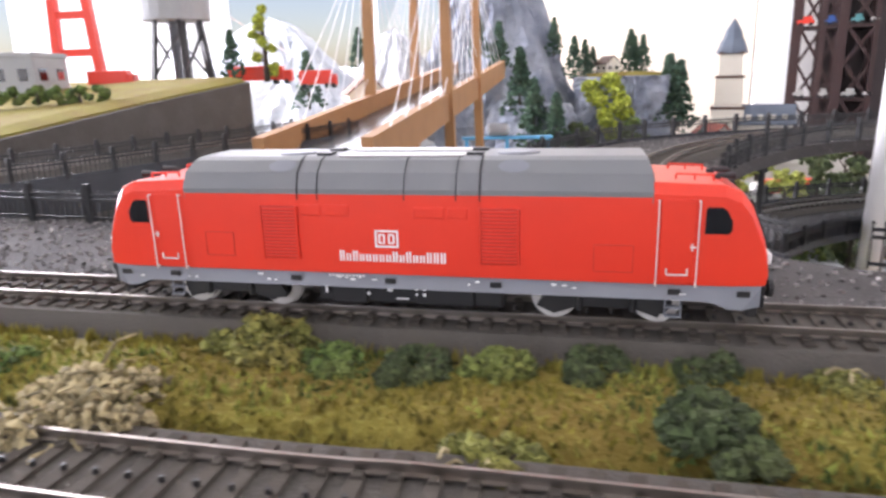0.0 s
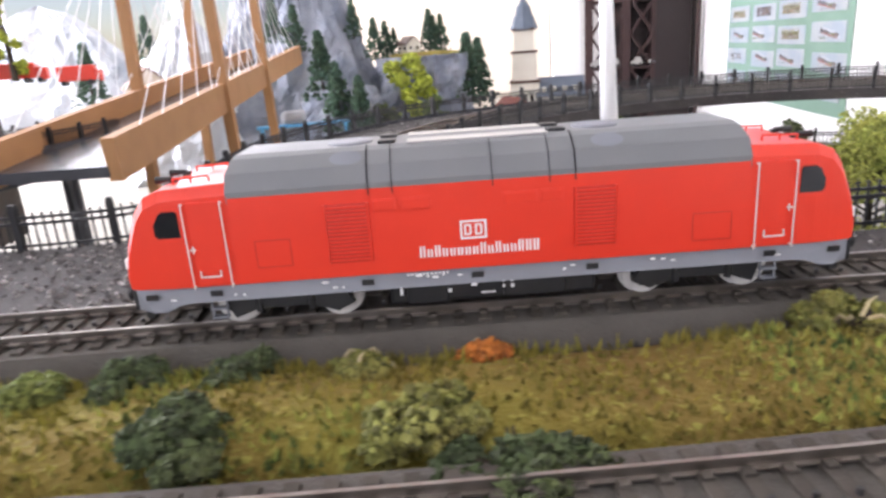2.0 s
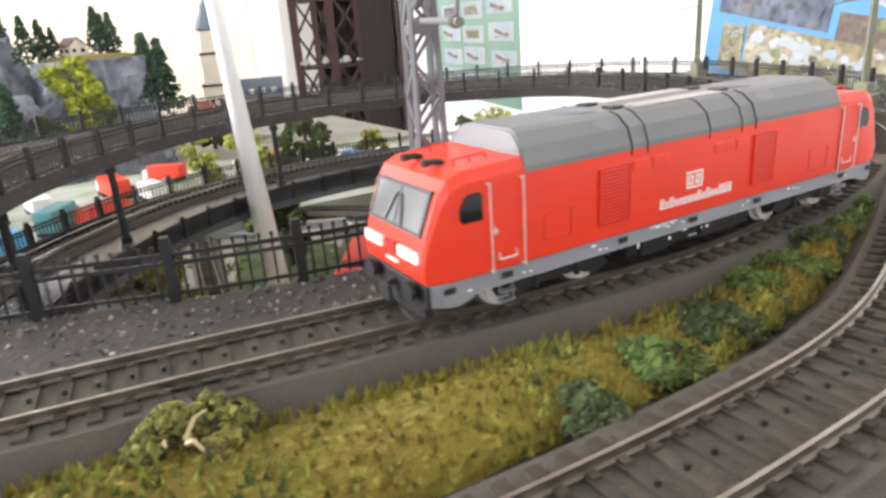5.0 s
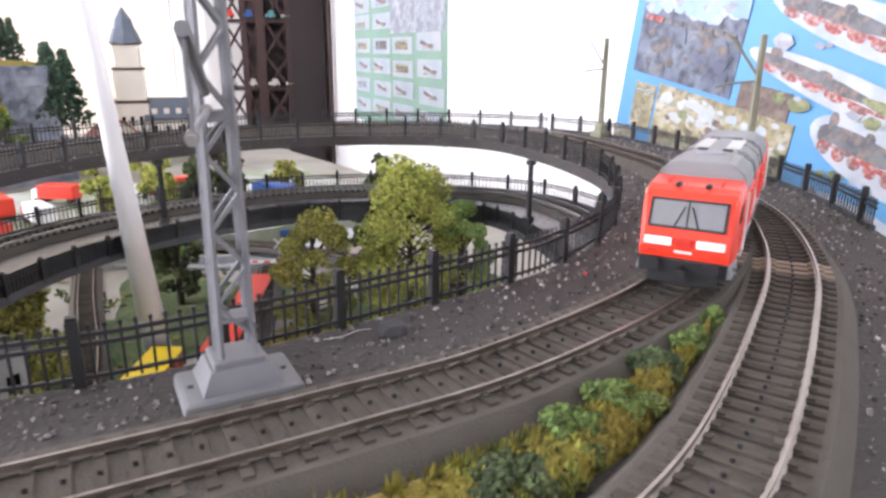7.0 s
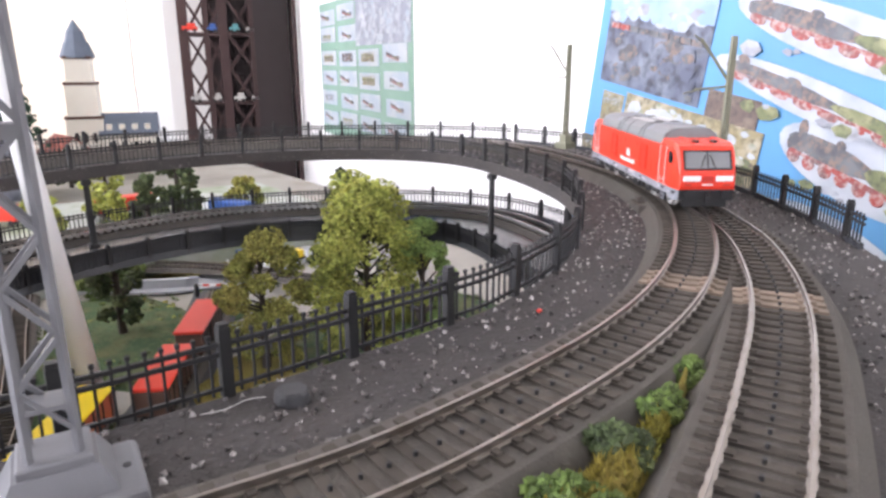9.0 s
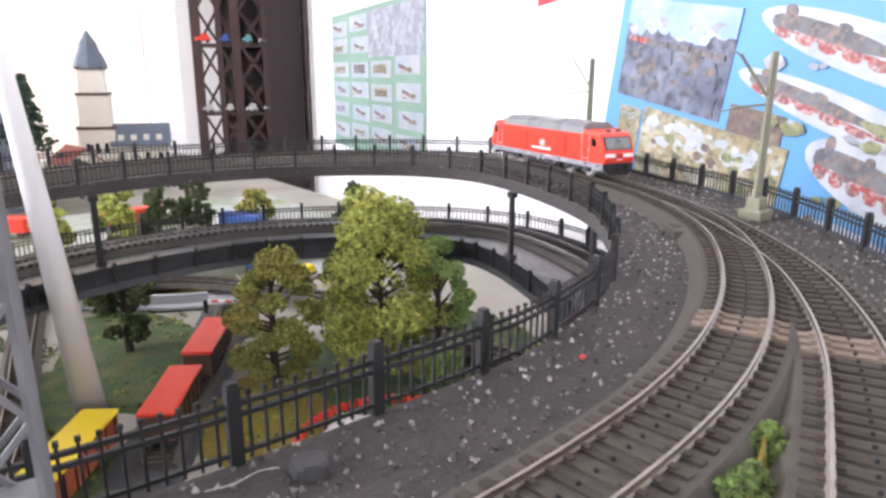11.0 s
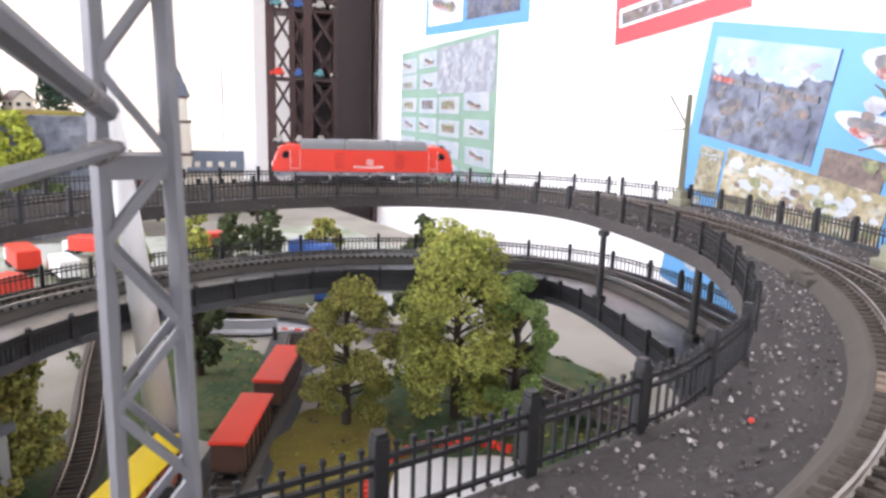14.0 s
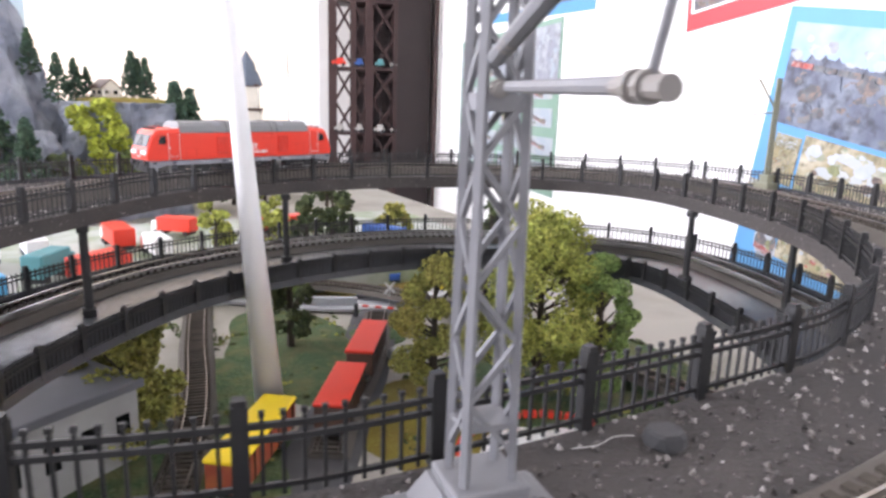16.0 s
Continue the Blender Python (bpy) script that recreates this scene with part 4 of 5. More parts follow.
stones()
bm = bmesh.new()
rod(bm, (0, 0, 0), (0, 0, .0045), .0062, .0050, 9)
bmesh.ops.bevel(bm, geom=list(bm.edges), offset=.0009, segments=1, affect="EDGES")
for v in bm.verts:
    v.co += Vector((noise.noise(v.co * 300), noise.noise(v.co * 300 + Vector((5, 0, 0))), 0)) * .0012
lump = part("dark_lump", bm, mat("dark_rubber", (.05, .05, .052), .7, scale=200, bump=.0004), None)
lump.location = (.430, .346, 0)
tagged(lump, "flat dark grey lump lying on the ballast", "lump")
bm = bmesh.new()
wp = spline([(.404, .352), (.411, .3505), (.418, .352), (.424, .350)], .001)
sweep(bm, [p + Vector((0, 0, .002)) for p in wp], [(-.00016, 0), (0, .0002), (.00016, 0), (0, -.00015)])
tagged(part("white_wire", bm, GREY_LIGHT), "thin white wire lying on the ballast", "wire")
bm = bmesh.new()
box(bm, (.543, .350, .0012), (.0026, .0019, .0012), Matrix.Translation((.543, .35, 0)) @ Matrix.Rotation(.5, 4, "Z") @ Matrix.Translation((-.543, -.35, 0)), .0005)
tagged(part("red_chip", bm, RED_PAINT), "small red plastic chip on the ballast", "chip")
bm = bmesh.new()
m = Matrix.Translation((.750, .440, 0)) @ Matrix.Rotation(radians(50), 4, "Z")
box(bm, (0, .004, .003), (.026, .013, .006), m, .001)
box(bm, (.004, .004, .0068), (.012, .008, .002), m, .0006)
tagged(part("point_motor", bm, ROADBED), "grey point motor box beside the turnout", "point motor")


# ---- posters on the east wall ----
def poster(name, s0, z0, w, h, turn, ground, patches, label):
    """A flat poster: its upper left corner at s0, z0; patches are (x, y, w, h, material) from that corner."""
    n = Vector((-WALL_D.y, WALL_D.x, 0))
    u = -WALL_D
    m = Matrix(((u.x, 0, n.x, 0), (u.y, 0, n.y, 0), (0, 1, 0, 0), (0, 0, 0, 1)))
    m = Matrix.Translation(on_wall(s0, z0, .003)) @ m @ Matrix.Rotation(radians(turn), 4, "Z")
    t = empty(name, m, label, "poster", "wall posters")
    bm = bmesh.new()
    box(bm, (w / 2, -h / 2, 0), (w, h, .002))
    part("sheet", bm, ground, t)
    rp = random.Random(round(abs(s0) * 1000))

    def disc(bm, cx, cy, rx, ry, z, mi=0, lean=0.0, n=16):
        """A thin round or oval piece of print."""
        ring = []
        for zz in (z, z - .0006):
            ring += [bm.verts.new((cx + math.cos(6.2832 * k / n) * rx, cy + math.sin(6.2832 * k / n) * ry + lean * math.cos(6.2832 * k / n) * rx, zz)) for k in range(n)]
        bm.faces.new(ring[:n]).material_index = mi
        for k in range(n):
            bm.faces.new((ring[k], ring[n + k], ring[n + (k + 1) % n], ring[(k + 1) % n])).material_index = mi

    def blots(x, y, a, b, z, count, size, mats, name):
        """Many small irregular spots of print inside one picture."""
        bm = bmesh.new()
        for k in range(count):
            w = size * rp.uniform(.4, 1.3)
            cx, cy = x + rp.uniform(w, max(w, a - w)), -y - rp.uniform(w * .6, max(w * .6, b - w * .6))
            f = [bm.verts.new((cx + math.cos(v) * w * rp.uniform(.6, 1), cy + math.sin(v) * w * .6 * rp.uniform(.6, 1), z + k * .000008)) for v in (0, 1, 2, 3.1, 4.2, 5.2)]
            bm.faces.new(f).material_index = rp.randrange(len(mats))
        tagged(part(name, bm, mats, t), kind="stuff")

    for i, (x, y, a, b, mt) in enumerate(patches):
        z = .0015 + .0004 * (i % 5)
        if mt is P_LOCO:
            lean = -.16
            u = lambda fx, fy: (x + a * fx, -y - b * fy + lean * a * (fx - .5))
            bm = bmesh.new()
            disc(bm, x + a / 2, -y - b / 2, a * .50, b * .40, .0040, 0, lean, 24)
            part("picture", bm, P_HAZY, t)
            bm = bmesh.new()
            for fx, fy, rx, ry, mi in ((.33, .45, .27, .14, 0), (.70, .46, .16, .13, 1), (.84, .38, .10, .20, 0), (.14, .30, .03, .11, 0), (.38, .30, .03, .06, 0), (.12, .52, .06, .13, 0)):
                disc(bm, *u(fx, fy), a * rx, b * ry, .0046 + .00005 * len(bm.faces) / 17, mi, lean, 12)
            part("picture_engine", bm, [P_DARK, P_HILL], t)
            bm = bmesh.new()
            for k in range(8):
                disc(bm, *u(.12 + k * .105, .66), a * .042, b * .085, .0052 + .00002 * k, 0, lean, 10)
            disc(bm, *u(.5, .60), a * .42, b * .035, .0055, 0, lean, 12)
            tagged(part("picture_wheel_row", bm, P_LOCO2, t), kind="stuff")
            blots(x + a * .05, y + b * .72, a * .9, b * .2, .0058, 10, a * .05, [P_GREY, P_HILL], "picture_ground")
            continue
        bm = bmesh.new()
        box(bm, (x + a / 2, -y - b / 2, z), (a, b, .002))
        part("picture", bm, mt, t)
        if mt is P_ROCK:
            bm = bmesh.new()
            box(bm, (x + a / 2, -y - b * .13, .0040), (a, b * .26, .001))
            part("picture_sky", bm, P_SKY, t)
            blots(x, y + b * .10, a, b * .28, .0047, 46, a * .075, [P_PALE, P_SKY, P_GREY], "picture_peak")
            blots(x, y + b * .40, a, b * .58, .0050, 90, a * .085, [P_ROCK, P_ROCK, P_DARK, P_ROCK], "picture_rock")
            bm = bmesh.new()
            for k in range(9):
                box(bm, (x + a * (.10 + .10 * k), -y - b * (.40 + .004 * k), .0064), (a * .092, b * .055, .001), None, 0, 1 if k < 2 else 0)
            tagged(part("picture_train", bm, [P_DARK, P_LOCO2], t), kind="stuff")
        elif mt is P_TOWN:
            blots(x, y, a, b * .30, .0042, 50, a * .06, [P_HAZY, P_PALE, P_HAZE], "picture_sky")
            blots(x, y + b * .12, a, b * .50, .0046, 100, a * .045, [P_HILL, P_HAZE, P_UMBER, P_HILL, P_TOWN], "picture_hill")
            blots(x, y + b * .48, a, b * .50, .0052, 170, a * .024, [P_HAZY, P_LOCO2, P_DARK, P_HILL, P_HAZE, P_TOWN], "picture_village")
        elif mt is P_DARK:
            blots(x, y, a, b, .0045, 60, a * .06, [P_GREY, P_DARK, P_UMBER], "picture_rail_yard")
        elif mt is P_GREY:
            blots(x, y, a, b, .0045, 110, a * .04, [P_GREY, P_GREY, P_PALE], "picture_snow")


def photo(name, a, b, c, scale=16):
    return mat(name, a, .5, spot=b, scale=scale, amount=.95, fine=(c, .46), bump_scale=scale * 3.1, band=.22)


P_BLUE = mat("poster_sky_blue", (.075, .25, .46), .45, spot=(.09, .33, .6), scale=4)
P_WHITE = mat("poster_white", (.80, .80, .78), .5, scale=6, amount=.15)
P_PALE = mat("photo_pale_sky", (.30, .35, .40), .5, spot=(.40, .41, .40), scale=9, amount=.8)
P_HAZY = mat("photo_white_haze", (.40, .43, .47), .5, spot=(.28, .32, .37), scale=18, amount=.9)
P_UMBER = photo("photo_brown_stone", (.12, .085, .07), (.20, .15, .12), (.07, .055, .05), 30)
P_HAZE = photo("photo_village_haze", (.30, .30, .24), (.45, .42, .34), (.16, .20, .12), 26)
P_ROCK = photo("photo_mountain", (.085, .10, .15), (.20, .23, .28), (.04, .045, .06), 14)
P_TOWN = photo("photo_village", (.26, .22, .12), (.45, .40, .31), (.13, .12, .07), 22)
P_LOCO = photo("photo_red_loco", (.12, .10, .10), (.45, .06, .04), (.55, .52, .5), 26)
P_GREY = photo("photo_grey_rock", (.24, .26, .30), (.44, .46, .49), (.2, .21, .23), 12)
P_SKY = mat("photo_sky", (.20, .32, .50), .5, spot=(.36, .44, .54), scale=12, amount=.8)
P_HILL = photo("photo_hill", (.14, .16, .07), (.30, .30, .16), (.08, .09, .05), 30)
P_LOCO2 = photo("photo_red_wheels", (.30, .05, .04), (.12, .09, .09), (.4, .3, .28), 40)
P_GREEN = mat("poster_sage_green", (.17, .29, .22), .5, spot=(.23, .35, .28), scale=7)
P_RED = mat("poster_red", (.62, .04, .05), .45, scale=5)
P_DARK = photo("photo_dark_rail", (.07, .075, .085), (.15, .16, .17), (.22, .15, .12), 30)
poster("poster", -.462, .298, .84, .575, -9, P_BLUE, [
    (.03, .03, .30, .20, P_ROCK), (.05, .25, .07, .10, P_TOWN), (.00, .36, .08, .09, P_TOWN), (.06, .44, .07, .09, P_LOCO), (.13, .24, .36, .26, P_TOWN),
    (.37, .02, .42, .10, P_LOCO), (.35, .13, .45, .08, P_LOCO), (.35, .19, .12, .14, P_UMBER),
    (.52, .19, .29, .13, P_LOCO), (.52, .32, .29, .13, P_LOCO), (.50, .46, .33, .10, P_DARK)],
    "blue poster with train and landscape photos on the wall")
lite = []
rngp = random.Random(8)
for r_ in range(6):
    for c_ in range(4):
        if r_ < 2 and c_ > 1:
            continue
        lite.append((.03 + c_ * .32 + rngp.uniform(-.02, .02), .03 + r_ * .10 + rngp.uniform(-.01, .01), .27, .072, P_PALE))
        lite.append((.05 + c_ * .32 + rngp.uniform(-.02, .04), .05 + r_ * .10, .17, .040, rngp.choice((P_LOCO, P_LOCO, P_DARK, P_TOWN))))
lite.append((.62, .02, .66, .20, P_GREY))
poster("poster", 1.945, .397, 1.295, .66, 0, P_GREEN, lite, "sage green poster with rows of vehicle photos")
poster("poster", -.075, .66, .46, .385, 4.5, P_RED, [(.02, .30, .36, .045, P_WHITE), (.03, .31, .30, .03, P_DARK), (.04, .06, .3, .2, P_LOCO)], "red poster with white train pictures on the wall")
poster("poster", 1.50, 1.05, 1.12, .60, -3, P_BLUE, [(.05, .40, .45, .16, P_WHITE), (.55, .42, .5, .14, P_ROCK), (.08, .44, .36, .08, P_LOCO)], "light blue poster high on the wall")
# pipe on the wall beside the shelf
bm = bmesh.new()
rod(bm, on_wall(2.42, -1.1, .03), on_wall(2.42, 1.5, .03), .014, seg=10)
tagged(part("wall_pipe", bm, SHELFWOOD), "dark brown vertical pipe on the wall", "pipe")


# ---- shelf tower ----
def shelf():
    a, b = Vector((1.72, 4.30, 0)), Vector((2.30, 4.085, 0))
    d = (b - a).normalized()
    nrm = Vector((-d.y, d.x, 0))
    m = Matrix(((d.x, nrm.x, 0, a.x), (d.y, nrm.y, 0, a.y), (0, 0, 1, 0), (0, 0, 0, 1)))
    t = empty("display_shelf", m, "tall dark brown lattice shelf holding small model vehicles", "shelf")
    for x, w in ((.01, .05), (.14, .03), (.235, .05), (.40, .03)):
        for y in (0, .22):
            bm = bmesh.new()
            box(bm, (x, y, .15), (w, .03, 2.5))
            part("post", bm, SHELFWOOD, t)
    bm = bmesh.new()
    box(bm, (.515, .11, .15), (.21, .26, 2.5))
    part("side_panel", bm, SHELFPANEL, t)
    bm = bmesh.new()
    box(bm, (.30, .235, .15), (.36, .012, 2.5))
    part("back_panel", bm, SHELFPANEL, t)
    for k in range(7):
        z = -1.0 + k * .40 + .065
        bm = bmesh.new()
        box(bm, (.25, .11, z), (.52, .24, .018))
        part("shelf_board", bm, SHELFWOOD, t)
        for x0, x1 in ((.025, .14), (.14, .235), (.26, .40)):
            for s in (0, 1):
                for q in (0, 1):
                    bm = bmesh.new()
                    z0 = z + q * .2
                    beam(bm, (x0, .0, z0 + (.2 if s else 0)), (x1, .0, z0 + (0 if s else .2)), .016, .016)
                    part("brace", bm, SHELFWOOD, t)
    rng = random.Random(3)
    cols = [WHITE, BLUE, CYAN, RED_PAINT, GREY_LIGHT, TEAL]
    for k in range(2, 7):
        z = -1.0 + k * .40 + .065 + .009
        for j in range(4):
            x = (.05, .17, .30, .40)[j]
            L = rng.uniform(.05, .09)
            c = empty("model_vehicle", m @ Matrix.Translation((x, -.02 + .02 * (j % 2), z)), "small toy vehicle standing on the dark shelf", "model vehicle", "shelf vehicles")
            bm = bmesh.new()
            box(bm, (0, 0, .022), (L, .03, .022), bev=.004)
            box(bm, (L * .1, 0, .042), (L * .55, .028, .02), bev=.004)
            part("body", bm, rng.choice(cols), c)
            for sx in (-1, 1):
                bm = bmesh.new()
                rod(bm, (sx * L * .3, -.017, .010), (sx * L * .3, .017, .010), .010, seg=10)
                part("wheel", bm, BLACK, c)


shelf()

GZ = -.25


# ---- lower board: road, wagons, track, trees ----
def flat(name, pts, half, z, thick, material, label, kind="structure", cat="road"):
    bm = bmesh.new()
    sweep(bm, [p + Vector((0, 0, z)) for p in spline(pts, .02)], [(-half, -thick), (-half, 0), (half, 0), (half, -thick)])
    return tagged(part(name, bm, material), label, cat, kind=kind)


def patch(name, x, y, rx, ry, z, material, label, seed, h=.006):
    bm = bmesh.new()
    n = 40
    c = bm.verts.new((x, y, z + h))
    rings = []
    for k, f in enumerate((.35, .7, .92, 1.0)):
        ring = []
        for i in range(n):
            a = 6.2832 * i / n
            q = f * (1 + .22 * noise.noise(Vector((math.cos(a) * 1.3, math.sin(a) * 1.3, seed))))
            ring.append(bm.verts.new((x + math.cos(a) * rx * q, y + math.sin(a) * ry * q, z + h * (1 - (f ** 4)) - (.002 if f == 1 else 0))))
        rings.append(ring)
    for i in range(n):
        bm.faces.new((c, rings[0][i], rings[0][(i + 1) % n]))
    for a, b in zip(rings, rings[1:]):
        for i in range(n):
            bm.faces.new((a[i], b[i], b[(i + 1) % n], a[(i + 1) % n]))
    return tagged(part(name, bm, material, None, smooth=True), label, "turf", kind="structure")


patch("turf", .545, 1.07, .10, .20, GZ, MOSS, "dark green turf beside the sidings", 1.0)
patch("turf", .75, .80, .17, .16, GZ, MOSS, "dark green turf under the trees", 2.0)
patch("turf", .36, .80, .12, .20, GZ, MOSS, "dark green turf below the fence", 3.0)
patch("turf", .62, .80, .10, .14, GZ, GRASS, "yellow-brown turf beside the road", 11.0)
patch("turf", .44, .99, .05, .10, GZ, MOSS, "green turf at the foot of the pole", 12.0)
patch("turf", .66, 1.08, .05, .05, GZ, MOSS, "green turf strip beside the crossing", 13.0)
patch("turf", .80, 1.40, .30, .16, GZ, GRASS, "yellow-green turf beyond the crossing", 4.0)
# added patch: its dark colour dims the pale ground under the deck
patch("turf", .91, .87, .10, .17, GZ, MOSS, "dark green turf added to darken the ground below the viaduct", 14.0)
patch("turf", .15, 1.05, .12, .12, GZ, MOSS, "dark green turf at the building", 6.0)
flat("road", [(.40, .66), (.515, .84), (.60, .98), (.69, 1.15), (.76, 1.30), (.86, 1.48)], .036, GZ + .004, .004, ASPHALT, "dark grey road bed under the wagons")
flat("road", [(.50, 1.34), (.66, 1.22), (.80, 1.22), (.95, 1.30)], .03, GZ + .008, .004, CONCRETE, "pale grey road at the level crossing")


def low_track(pts, z, name, label):
    t = empty(name, Matrix(), label, "track")
    p = [q + Vector((0, 0, z)) for q in spline(pts, .008)]
    bm = bmesh.new()
    sweep(bm, p, [(-.022, -.002), (-.016, .004), (.016, .004), (.022, -.002)])
    part("roadbed", bm, ROADBED, t)
    for s in (-1, 1):
        bm = bmesh.new()
        o = s * GAUGE
        sweep(bm, p, [(o - .0006, .004), (o - .0006, .0085), (o + .0006, .0085), (o + .0006, .004)])
        part("rail", bm, RAIL, t)
    bm = bmesh.new()
    for i in range(0, len(p) - 1):
        s = side_of(p, i)
        m = Matrix.Translation(p[i] + Vector((0, 0, .0048))) @ Matrix.Rotation(math.atan2(s.y, s.x), 4, "Z")
        box(bm, (0, 0, 0), (.028, .003, .002), m)
    tagged(part("sleepers", bm, SLEEPER, t), kind="stuff")


low_track([(.33, .72), (.375, .86), (.40, .98), (.425, 1.15), (.465, 1.38), (.50, 1.6), (.54, 1.85), (.50, 2.1)], GZ + .006, "low_track", "brown track running along the sandy lower ground")
low_track([(.485, .78), (.53, .86), (.62, 1.0), (.70, 1.16)], GZ + .006, "wagon_track", "brown track carrying the coloured wagons")
low_track([(.95, .55), (.88, .75), (.86, .95), (.80, 1.10), (.70, 1.25), (.55, 1.35), (.3, 1.40)], GZ + .02, "rear_track", "brown track curving behind the trees")


def wagon(x, y, turn, L, roof, body, label):
    t = empty("wagon", pose(x, y, GZ + .014, 0, 0, turn), label, "wagon", "parked wagons")
    bm = bmesh.new()
    box(bm, (0, 0, .019), (L, .031, .026), bev=.0012)
    b = part("body", bm, body, t)
    bm = bmesh.new()
    box(bm, (0, 0, .0345), (L + .002, .034, .004), bev=.0015)
    part("roof", bm, roof, t)
    for s in (-1, 1):
        for k in range(7):
            bm = bmesh.new()
            box(bm, (-L / 2 + L * (k + .5) / 7, s * .0158, .019), (.0016, .0012, .026))
            part("stanchion", bm, BLACK, b)
    bm = bmesh.new()
    box(bm, (0, 0, .0045), (L * .96, .022, .004))
    part("underframe", bm, BLACK, t)
    for e in (-1, 1):
        for q in (-1, 1):
            for s in (-1, 1):
                bm = bmesh.new()
                rod(bm, (e * L * .34 + q * .008, s * .0078, .000), (e * L * .34 + q * .008, s * .0102, .000), .0055, seg=14)
                part("wheel", bm, STEEL, t)
        for s in (-1, 1):
            bm = bmesh.new()
            rod(bm, (e * L / 2, s * .009, .006), (e * (L / 2 + .004), s * .009, .006), .0018, seg=8)
            part("buffer", bm, BLACK, t)


WT = math.degrees(math.atan2(.111, .070))
wagon(.600, .962, WT, .112, RED_PAINT, BROWN, "brown goods wagon with bright red roof")
wagon(.522, .842, WT, .106, RED_PAINT, BROWN, "goods wagon with bright red roof on the siding")
wagon(.420, .787, WT - 4, .125, YELLOW, mat("red_brown_print", (.30, .06, .03), .5, spot=(.5, .2, .05), scale=60), "goods wagon with bright yellow roof")

tree(.752, .815, GZ, .225, .062, LEAF_LIGHT, "large light green leafy model tree", 1, 56, 200, .0020)
tree(.640, .862, GZ, .170, .044, LEAF_OLIVE, "olive green leafy model tree beside the road", 2, 32, 200, .0019)
tree(.797, .765, GZ, .182, .031, LEAF_FRESH, "slim fresh green model tree", 3, 30, 200, .0018)
tree(.535, 1.075, GZ, .155, .030, LEAF_DARK, "dark green narrow model tree by the pole", 4, 24, 80, .0028)
tree(.320, .900, GZ, .135, .048, LEAF_OLIVE, "brown-green leafy tree beside the flat building", 5, 30, 112, .0028)
tree(.86, 1.10, GZ, .12, .03, LEAF_DARK, "dark green model tree behind the deck", 6, 18, 72, .0028)
for i, (x, y, h, r, lf) in enumerate(((.72, 1.60, .13, .04, LEAF_DARK), (.62, 1.52, .12, .04, LEAF_LIGHT), (.80, 1.66, .14, .045, LEAF_DARK), (.94, 1.62, .10, .04, LEAF_OLIVE),
                                      (1.06, 1.40, .13, .04, LEAF_DARK), (.52, 1.52, .12, .035, LEAF_LIGHT), (.70, 1.40, .07, .04, LEAF_OLIVE), (.56, 1.30, .06, .05, LEAF_GREEN))):
    tree(x, y, GZ, h, r, lf, "leafy model tree in the rear landscape", 20 + i, 16, 34, .005)


def crossing():
    t = empty("level_crossing", Matrix.Translation((.70, 1.15, GZ)), "level crossing with white cross sign and striped barrier", "level crossing")
    bm = bmesh.new()
    rod(bm, (.03, .035, 0), (.03, .035, .040), .0012, seg=6)
    part("post", bm, GREY_LIGHT, t)
    bm = bmesh.new()
    beam(bm, (.022, .035, .028), (.038, .033, .046), .001, .0032), beam(bm, (.022, .035, .046), (.038, .033, .028), .001, .0032)
    part("cross_sign", bm, WHITE, t, "white cross sign")
    for k in range(8):
        bm = bmesh.new()
        a, b = Vector((-.037, .012, .022)), Vector((.028, -.034, .021))
        beam(bm, a.lerp(b, k / 8), a.lerp(b, (k + 1) / 8), .002, .0028)
        part("barrier_piece", bm, RED_PAINT if k % 2 else WHITE, t)
    bm = bmesh.new()
    box(bm, (-.037, .012, .012), (.006, .006, .024), bev=.0008)
    part("barrier_stand", bm, BLACK, t)


crossing()


def undergrowth():
    rng = random.Random(77)
    bm = bmesh.new()
    k = 0
    while k < 900:
        x, y = rng.uniform(.40, 1.0), rng.uniform(.60, 1.45)
        u = (x - .485) * .83 - (y - .78) * .55
        if abs(u) < .045 or noise.noise(Vector((x * 9, y * 9, 2))) < -.15:
            continue
        k += 1
        clump(bm, (x, y, GZ + .003), rng.uniform(.003, .010), 7, rng.uniform(.0016, .0032), rng, .5, rng.choice((0, 0, 1, 2)))
    tagged(part("undergrowth", bm, [LEAF_DARK, LEAF_OLIVE, LEAF_GREEN]), "low mixed green undergrowth on the lower board", "undergrowth", kind="stuff")


undergrowth()


def building(x, y, z, turn, sx, sy, h, wall, roof, label, pitched=True, win=3):
    t = empty("model_house", pose(x, y, z, 0, 0, turn), label, "house", "model houses")
    bm = bmesh.new()
    box(bm, (0, 0, h / 2), (sx, sy, h))
    if pitched:
        prism(bm, [(-sx / 2, h), (sx / 2, h), (0, h + sx * .42)], -sy / 2, sy / 2)
    w = part("wall", bm, wall, t)
    bm = bmesh.new()
    if pitched:
        o = sx * .08
        for s in (-1, 1):
            a = [(s * (sx / 2 + o), h - o * .84), (s * (sx / 2 + o), h - o * .84 + sx * .05), (0, h + sx * .47), (0, h + sx * .42)]
            prism(bm, a, -sy / 2 - o, sy / 2 + o)
    else:
        box(bm, (0, 0, h + .004), (sx * 1.05, sy * 1.05, .008), bev=.001)
    part("roof", bm, roof, t)
    for s in (-1, 1):
        for k in range(win):
            for ax in (0, 1):
                bm = bmesh.new()
                L = sx if ax else sy
                u = -L / 2 + L * (k + .5) / win
                c = (u, s * sy / 2, h * .55) if ax else (s * sx / 2, u, h * .55)
                d = (L / win * .4, .002, h * .32) if ax else (.002, L / win * .4, h * .32)
                box(bm, c, d)
                wd = part("window", bm, PANE, t)
    return t


